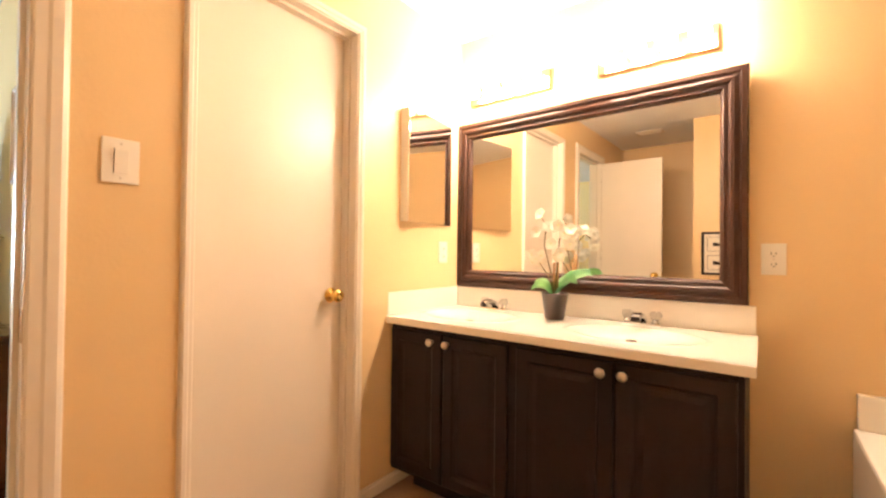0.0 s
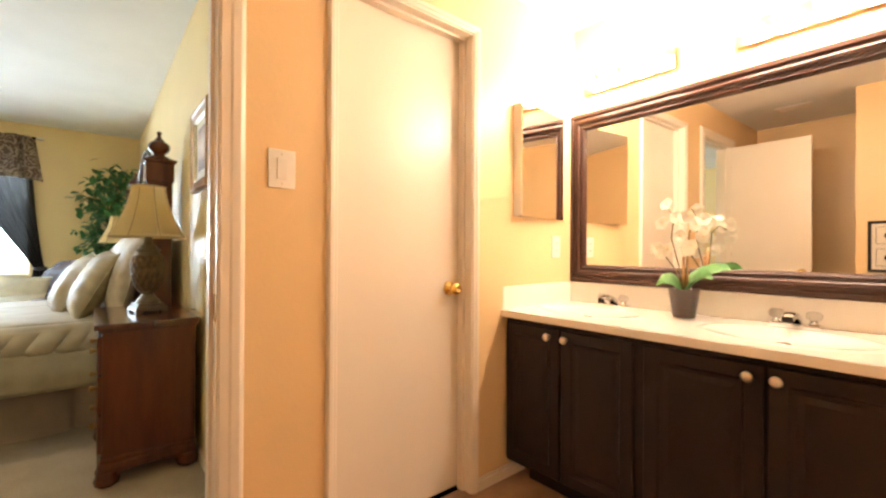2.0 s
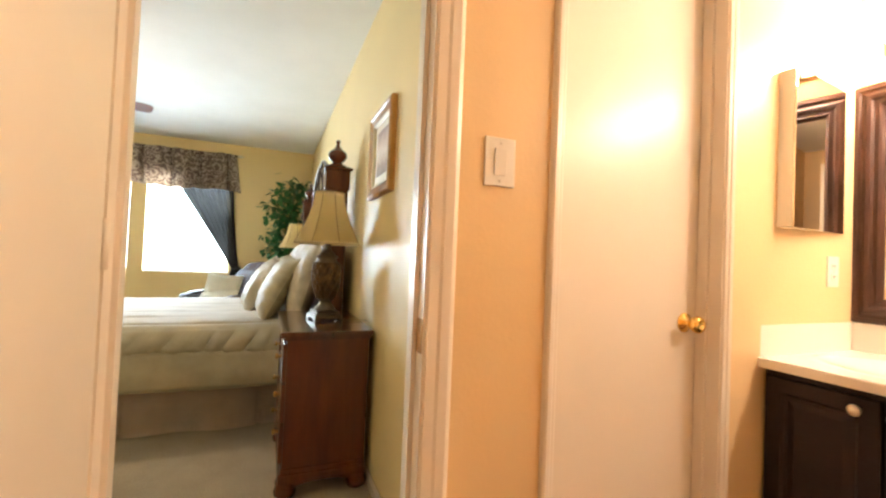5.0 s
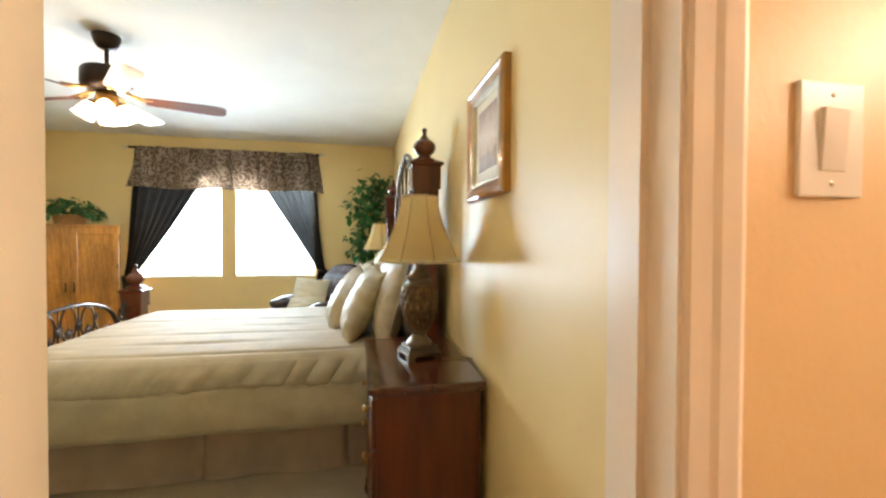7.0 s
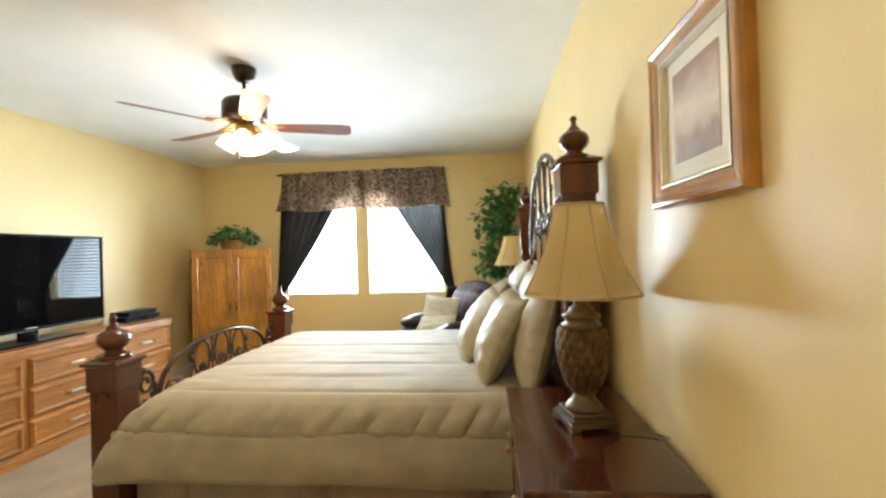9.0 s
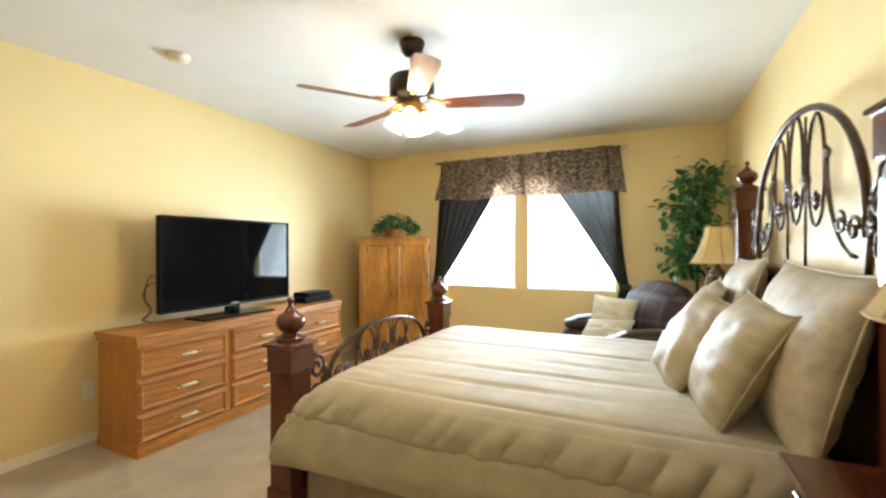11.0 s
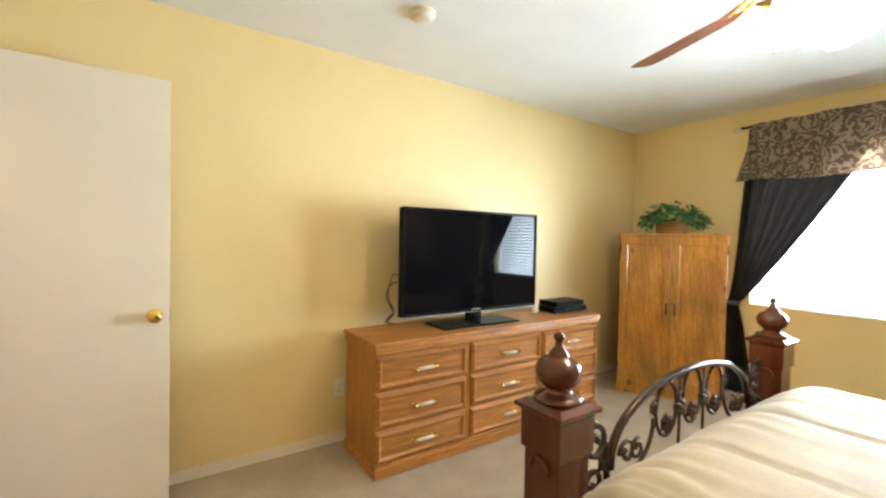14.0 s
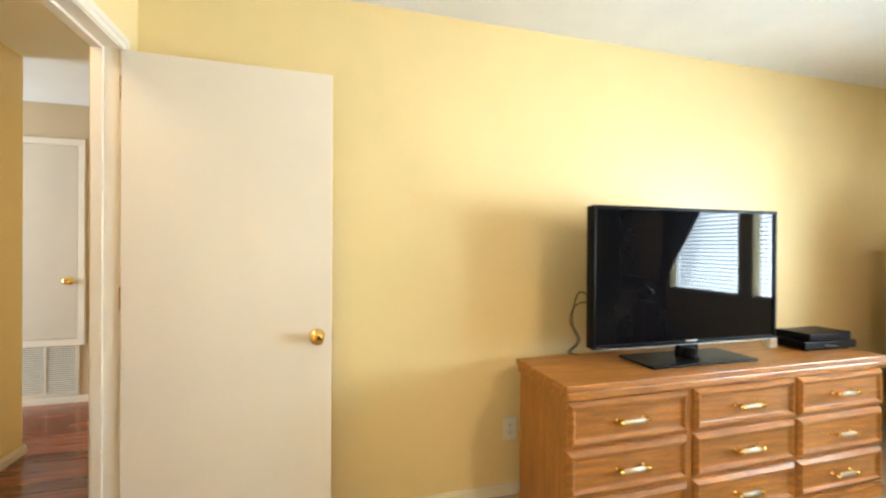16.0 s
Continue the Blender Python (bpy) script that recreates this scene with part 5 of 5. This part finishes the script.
ficus = thing("ficus_tree", -6.42, 0.06, 0, 0, "artificial ficus tree with green leaves in the corner", "tree")
part("pot", lathe([(0, 0), (0.11, 0), (0.14, 0.24), (0.148, 0.25), (0.13, 0.25), (0.12, 0.22), (0, 0.21)], 24), TERRA, ficus)
BARK = material("brown_bark", (0.12, 0.075, 0.04), 0.85, vary=0.3, scale=14, bump=0.5)
part("trunk", tube(smooth_line([(0, 0, 0.2), (0.02, -0.01, 0.6), (-0.02, 0.0, 1.0), (0.01, 0.0, 1.4), (0.0, 0.02, 1.75)]), [0.02 - 0.0005 * i for i in range(25)], 8), BARK, ficus)
tips = []
rng = random.Random(21)
for k, (zs, tx, ty, tz) in enumerate(((1.0, 0.05, -0.22, 1.16), (1.05, 0.2, -0.1, 1.22), (1.1, -0.15, -0.15, 1.25), (1.2, 0.16, -0.26, 1.34), (1.3, 0.05, -0.28, 1.66), (1.35, 0.25, -0.06, 1.55), (1.4, -0.12, -0.2, 1.72), (1.45, 0.18, -0.18, 1.80), (1.5, 0.1, 0.12, 1.82), (1.55, 0.0, -0.02, 1.98), (1.5, 0.2, 0.05, 1.92), (1.55, 0.05, 0.14, 2.02), (1.2, 0.25, 0.1, 1.45), (1.0, 0.22, -0.18, 1.12))):
    line = smooth_line([(0, 0, zs), (tx * 0.45, ty * 0.45, (zs + tz) / 2 + 0.05), (tx, ty, tz)])
    part("branch", tube(line, [0.008 - 0.0004 * i for i in range(len(line))], 6), BARK, ficus)
    tips.append(line)


def twig(rng):
    line = rng.choice(tips)
    p = line[rng.randrange(len(line) // 3, len(line))]
    o = Vector((rng.gauss(0, 0.05), rng.gauss(0, 0.055), rng.gauss(0.0, 0.05)))
    q = p + o
    q.y = min(q.y, HEAD - 0.06 - 0.10)
    return q, o.normalized() if o.length else (0, 0, 1)


part("crown", leaf_cloud(random.Random(5), 600, twig, 0.10), LEAF, ficus)

# ---- bedroom: windows and curtains ----
for k, (a, b) in enumerate((W1, W2)):
    w = tagged(thing("window_%d" % (k + 1), WIN - 0.11, (a + b) / 2, (WZ[0] + WZ[1]) / 2, 90, "white vinyl window with open horizontal blinds"), "", "window", "", "structure")
    ww, hh = b - a, WZ[1] - WZ[0]
    part("window_frame", frame_bm(ww, hh, [(0, -0.025), (0, 0.02), (0.035, 0.02), (0.04, 0.008), (0.04, -0.025)]), PLATE, w)
    for z0, z1 in ((-hh / 2 + 0.04, hh / 2 - 0.04),):
        part("pane", box(-ww / 2 + 0.04, ww / 2 - 0.04, 0.0, 0.004, z0, z1), GLASS, w).visible_shadow = False
    part("window_sill", box(-ww / 2 + 0.001, ww / 2 - 0.001, -0.118, -0.022, -hh / 2, -hh / 2 + 0.012, None, 0.003), PLATE, w)
    bl = thing("window_blind", WIN - 0.055, (a + b) / 2, WZ[0], 90, "white horizontal slatted blind with open slats", "blind", "window blinds")
    part("head_rail", box(-ww / 2 + 0.01, ww / 2 - 0.01, -0.028, 0.028, hh - 0.045, hh - 0.002, None, 0.003), PLATE, bl)
    part("bottom_rail", box(-ww / 2 + 0.012, ww / 2 - 0.012, -0.024, 0.024, 0.015, 0.03, None, 0.003), PLATE, bl)
    first = None
    for i in range(25):
        z = 0.07 + 0.044 * i
        if first is None:
            first = part("slat", turned(box(-ww / 2 + 0.012, ww / 2 - 0.012, -0.024, 0.024, -0.001, 0.001), pose(0, 0, 0, -13)), SLAT, bl)
            first.location.z = z
        else:
            s = new("slat", first.data)
            s.parent = bl
            s.location.z = z
    for s in (-0.3, 0.3):
        part("cord", tube([(s, -0.025, 0.02), (s, -0.025, hh - 0.03)], 0.0012, 5), PLATE, bl)

rod = thing("curtain_rod", -6.59, -1.66, 2.298, 0, "dark curtain rod with pale finials over the window", "curtain rod")
part("rod", tube([(0, -1.03, 0), (0, 1.06, 0)], 0.011, 10), IRON, rod)
for s in (-1, 1):
    part("finial", turned(lathe([(0, 0), (0.011, 0.002), (0.013, 0.01), (0.020, 0.026), (0.018, 0.045), (0.008, 0.058), (0.006, 0.075), (0, 0.08)], 14), pose(0, 1.045 * s + 0.015, 0, -90 * s)), PEWTER, rod, "pale urn finial")
for s in (-0.93, 0.0, 1.0):
    part("bracket", box(-0.095, 0.0, s - 0.008, s + 0.008, -0.02, -0.008, None, 0.002), IRON, rod)


def valance(u, v):
    y = (-2.725 + 0.10 * v) * (1 - u) + (-0.545 - 0.065 * v) * u
    z = 1.835 + 0.470 * v
    amp = 0.016 + 0.018 * (1 - v)
    x = -6.535 + amp * math.sin(y * 24 + 1.6 * math.sin(y * 5)) + 0.006 * noise.noise(Vector((y * 9, z * 3, 0)))
    for c in (-2.58, -1.62, -1.33, -1.02, -0.72):
        x -= (0.045 + 0.02 * (1 - v)) * math.exp(-((y - c - 0.03 * (1 - v)) / 0.014) ** 2)
    end = max(0.0, abs(u - 0.5) * 2 - 0.965) / 0.035
    x -= 0.085 * end
    z += (1 - v) * 0.012 * math.sin(y * 7 + 1) + v * 0.012 * noise.noise(Vector((y * 6, 0, 2)))
    return (x + 6.6, y + 1.66, z - 2.0)


val = thing("valance", -6.6, -1.66, 2.0, 0, "brown and cream damask valance on a rod", "valance")
part("cloth", solid(grid(valance, 180, 14), 0.004), DAMASK, val)
part("header_band", tube([(0.0, -0.965 + 2.015 * i / 40, 0.308 + 0.004 * math.sin(i * 1.7)) for i in range(41)], 0.007, 6), IRON, val, "dark gathered header")


def curtain(outer, inner_top, tie, sgn, mat, bow, label):
    c = thing("curtain", -6.615, outer, 0, 0, label, "curtain", "tied-back curtains")
    def fn(u, v):
        # v: 0 at the floor, 1 at the rod; u from the outer to the inner edge
        z = 0.03 + 2.25 * v
        if z >= tie:
            f = (z - tie) / (2.28 - tie)
            wide = 0.085 + (abs(inner_top - outer) * 1.12 - 0.18) * f ** bow
            off = sgn * (0.095 * f ** 0.6 - 0.03 * (1 - f) ** 3)
        else:
            f = (tie - z) / tie
            wide = 0.085 + 0.13 * f ** 0.7
            off = -sgn * 0.03
        y = outer + off + sgn * wide * u
        fr = 0.012 + 0.012 * min(1, wide / 0.5)
        x = fr * math.sin(u * 44 + 1.5 * noise.noise(Vector((u * 4, v * 2, outer)))) * (0.5 + 0.5 * min(1, wide / 0.3)) + 0.01 * noise.noise(Vector((u * 5, v * 4, 1)))
        if z < tie:
            x += 0.012 * math.sin(u * 19 + v * 3)
        return (x, y - outer, z)
    part("panel", solid(grid(fn, 110, 60), 0.002), mat, c)
    part("tieback", turned(lathe([(0.052, -0.02), (0.058, 0), (0.052, 0.02)], 20), Matrix.Translation((0, sgn * 0.012, tie)) @ Matrix.Diagonal((0.75, 1.05, 1, 1))), CURTAIN, c)
    return c


curtain(-2.735, -1.84, 0.80, 1, CURTAIN, 0.95, "charcoal curtain panel tied back at the window side")
curtain(-0.545, -1.40, 0.86, -1, SHEER, 1.15, "sheer charcoal curtain panel tied back beside the recliner")

# ---- bedroom: recliner ----
chair = thing("recliner", -5.99, -0.49, 0, 32, "dark brown leather recliner by the window", "armchair")


def cushion(w, d, h, seed, puff=0.05):
    own = box(-w / 2, w / 2, -d / 2, d / 2, -h / 2, h / 2)
    bmesh.ops.subdivide_edges(own, edges=own.edges[:], cuts=11, use_grid_fill=True)
    for v in own.verts:
        q = Vector((v.co.x / (w / 2), v.co.y / (d / 2), v.co.z / (h / 2)))
        k = 1 - 0.16 * (q.x ** 4 * q.y ** 4 + q.x ** 4 * q.z ** 4 + q.y ** 4 * q.z ** 4)
        b = Vector((q.x * (1 - q.y ** 2) * (1 - q.z ** 2), q.y * (1 - q.x ** 2) * (1 - q.z ** 2), q.z * (1 - q.x ** 2) * (1 - q.y ** 2)))
        v.co = v.co * k + b * puff + noise.noise_vector(v.co * 7 + Vector((seed, 0, 0))) * 0.008
    for f in own.faces:
        f.smooth = True
    return own


part("base", box(-0.36, 0.36, -0.34, 0.36, 0.02, 0.26, None, 0.02), LEATHER, chair)
part("seat", turned(cushion(0.62, 0.58, 0.18, 1), pose(0, -0.08, 0.36)), LEATHER, chair)
part("backrest", turned(cushion(0.84, 0.24, 0.64, 2, 0.06), pose(-0.03, 0.30, 0.56, -16)), LEATHER, chair)
part("throw_blanket", turned(cushion(0.80, 0.22, 0.50, 5, 0.06), pose(-0.04, 0.262, 0.665, -16)), PLAID, chair, "folded maroon and grey plaid throw")
for s in (-1, 1):
    part("arm", turned(cushion(0.19, 0.78, 0.48, 3 + s, 0.04), pose(s * 0.40, -0.04, 0.32)), LEATHER, chair)
    part("arm_pad", turned(cushion(0.20, 0.62, 0.12, 6 + s, 0.03), pose(s * 0.40, -0.10, 0.535)), LEATHER, chair)
part("footrest", turned(cushion(0.52, 0.10, 0.26, 9, 0.02), pose(0, -0.40, 0.24)), LEATHER, chair)
pillow(pose(-6.13, -0.66, 0.625, -18, 4, 66), 0.42, 0.37, 0.14, CREAM, "square cream throw pillow on the recliner", 8, "recliner pillows")
pillow(pose(-5.93, -0.70, 0.515, -42, -6, 58), 0.48, 0.27, 0.13, CREAM, "oblong cream throw pillow on the recliner", 9, "recliner pillows")

# ---- ceiling ----
fan = thing("ceiling_fan", -4.06, -1.612, CB, 0, "bronze ceiling fan with five wooden blades and lit globes", "ceiling fan")
BRONZE = material("oil_rubbed_bronze", (0.04, 0.024, 0.017), 0.3, metal=0.6, vary=0.3)
BLADE = material("walnut_fan_blade", (0.23, 0.07, 0.025), 0.3, vary=0.3, scale=6, stretch=(0.6, 8, 8), coat=0.3)
part("canopy", lathe([(0, 0), (0.072, 0), (0.074, -0.012), (0.062, -0.05), (0.045, -0.075), (0.022, -0.085), (0, -0.085)], 28), BRONZE, fan)
part("down_rod", tube([(0, 0, -0.08), (0, 0, -0.20)], 0.012, 12), BRONZE, fan)
part("motor", lathe([(0, -0.185), (0.05, -0.19), (0.118, -0.205), (0.130, -0.225), (0.130, -0.30), (0.120, -0.318), (0.07, -0.33), (0.055, -0.345), (0, -0.345)], 36), BRONZE, fan)
part("switch_cup", lathe([(0, -0.34), (0.052, -0.342), (0.06, -0.37), (0.055, -0.40), (0.035, -0.415), (0, -0.42)], 28), BRASSDARK, fan, "antique brass switch cup")
for k in range(5):
    m = pose(0, 0, -0.362, 0, 0, 35.6 + 72 * k)
    outline = [(0.19, 0.048), (0.26, 0.056), (0.45, 0.064), (0.58, 0.068), (0.625, 0.06), (0.64, 0.035), (0.64, -0.035), (0.625, -0.06), (0.58, -0.068), (0.45, -0.064), (0.26, -0.056), (0.19, -0.048)]
    own = bmesh.new()
    f = own.faces.new([own.verts.new((x, y, 0)) for x, y in outline])
    bl = part("blade", turned(solid(own, 0.006), pose(0, 0, 0, -12)), BLADE, fan, "dark walnut fan blade")
    bl.matrix_basis = m
    arm = tube([(0.09, 0, 0.045), (0.13, 0.012, 0.02), (0.17, 0.02, 0.006), (0.23, 0.012, 0.004)], [0.012, 0.009, 0.008, 0.006], 8)
    arm = tube([(0.09, 0, 0.045), (0.13, -0.012, 0.02), (0.17, -0.02, 0.006), (0.23, -0.012, 0.004)], [0.012, 0.009, 0.008, 0.006], 8, arm)
    arm = tube([(0.17 + 0.02 * math.cos(a), 0.02 * math.sin(a), 0.008) for a in [2 * math.pi * i / 14 for i in range(15)]], 0.005, 6, arm)
    part("blade_iron", arm, BRASSDARK, bl, "scrolled brass blade iron")
for k in range(4):
    a = radians(20 + 90 * k)
    m = Matrix.Translation((0.062 * math.cos(a), 0.062 * math.sin(a), -0.405)) @ pose(0, 0, 0, 0, 0, math.degrees(a)) @ pose(0, 0, 0, 0, 150, 0) @ Matrix.Scale(0.84, 4)
    arm = part("light_arm", tube([(0.03 * math.cos(a), 0.03 * math.sin(a), -0.39), (0.06 * math.cos(a), 0.06 * math.sin(a), -0.40), (0.08 * math.cos(a), 0.08 * math.sin(a), -0.412)], 0.012, 8), BRASSDARK, fan)
    g = lathe([(0.018, 0.0), (0.026, 0.006), (0.044, 0.035), (0.056, 0.075), (0.062, 0.110), (0.068, 0.128), (0.064, 0.128), (0.058, 0.108), (0.052, 0.075), (0.040, 0.037), (0.020, 0.010), (0, 0.008)], 22)
    part("fitter_cup", turned(lathe([(0, -0.006), (0.024, -0.006), (0.030, 0.003), (0.038, 0.012), (0.042, 0.022), (0.040, 0.022), (0.034, 0.012), (0, 0.004)], 20), m), BRASSDARK, arm, "antique brass shade holder")
    part("globe", turned(g, m), GLOBE, arm, "lit frosted glass shade")
    part("bulb", turned(lathe([(0, 0.012), (0.012, 0.016), (0.016, 0.04), (0.028, 0.075), (0.026, 0.098), (0.012, 0.112), (0, 0.114)], 16), m), FANBULB, arm, "lit bulb")
part("pull_chain", tube([(0.02, -0.03, -0.415), (0.02, -0.03, -0.56)], 0.0018, 5), BRASSDARK, fan)

smoke = thing("smoke_detector", -3.585, -2.993, CB, 0, "white round smoke detector on the ceiling", "smoke detector")
part("base", lathe([(0, 0), (0.068, 0), (0.068, -0.012), (0, -0.012)], 28), WHITE, smoke)
part("cover", lathe([(0.062, -0.012), (0.058, -0.03), (0.03, -0.04), (0, -0.041)], 28), WHITE, smoke)

# ---- hall ----
hatch = tagged(thing("door_4", -0.22, -5.85, 0.535, 180, "cream utility closet door above a return-air grille"), "", "door", "", "structure")
part("leaf", box(-0.32, 0.315, -0.008, 0, 0.0, 1.585, None, 0.002), HALLDOOR, hatch)
part("door_frame", frame_bm(0.75, 1.70, [(0, 0), (0, 0.014), (0.006, 0.018), (0.052, 0.014), (0.054, 0.004), (0.054, 0)]), WHITE, hatch).matrix_basis = pose(-0.003, 0, 0.79)
part("door_knob", turned(knob_bm(0.06), pose(0.26, -0.008, 0.473)), BRASS, hatch, "round polished brass knob")
grille = thing("air_grille", -0.22, -5.85, 0.28, 180, "white louvred return-air grille in the hall wall", "vent")
part("frame", frame_bm(0.66, 0.43, [(0, 0), (0, 0.01), (0.024, 0.012), (0.026, 0.002), (0.026, 0)]), WHITE, grille)
part("backing", box(-0.305, 0.305, -0.0015, 0.0, -0.19, 0.19), GRILLEDARK, grille)
for i in range(22):
    part("louvre", turned(box(-0.305, 0.305, -0.006, 0.006, -0.0008, 0.0008), pose(0, -0.007, -0.18 + 0.0172 * i, 38)), WHITE, grille)
for s in (-0.1, 0.1):
    part("mullion", box(s - 0.006, s + 0.006, -0.013, -0.001, -0.19, 0.19), WHITE, grille)
hall_light = thing("ceiling_light", -1.17, -3.05, CB, 0, "lit frosted dome light on the hall ceiling", "ceiling light")
part("base_ring", lathe([(0, 0), (0.15, 0), (0.155, -0.012), (0.148, -0.022), (0, -0.022)], 32), BRASSDARK, hall_light, "antique brass ring")
part("dome", lathe([(0.142, -0.022), (0.135, -0.05), (0.105, -0.08), (0.055, -0.096), (0, -0.10)], 32), HALLGLOBE, hall_light, "lit frosted glass dome")
fl = bpy.data.objects["floor_hall"]
plank_rng = random.Random(3)
for r in range(26):
    y0 = -5.85 + 0.125 * r
    at = -1.6 - plank_rng.random() * 0.6
    while at < 0.6:
        x0, x1 = max(at, -1.6), min(at + 0.9, 0.6)
        if x1 - x0 > 0.03 and not (y0 > -4.88 and x0 > -0.7):
            part("plank", box(x0 + 0.001, min(x1, -0.715 if y0 > -4.9 else x1) - 0.001, y0 + 0.001, y0 + 0.124, 0.0, 0.0055), LAMINATE, fl)
        at += 0.9
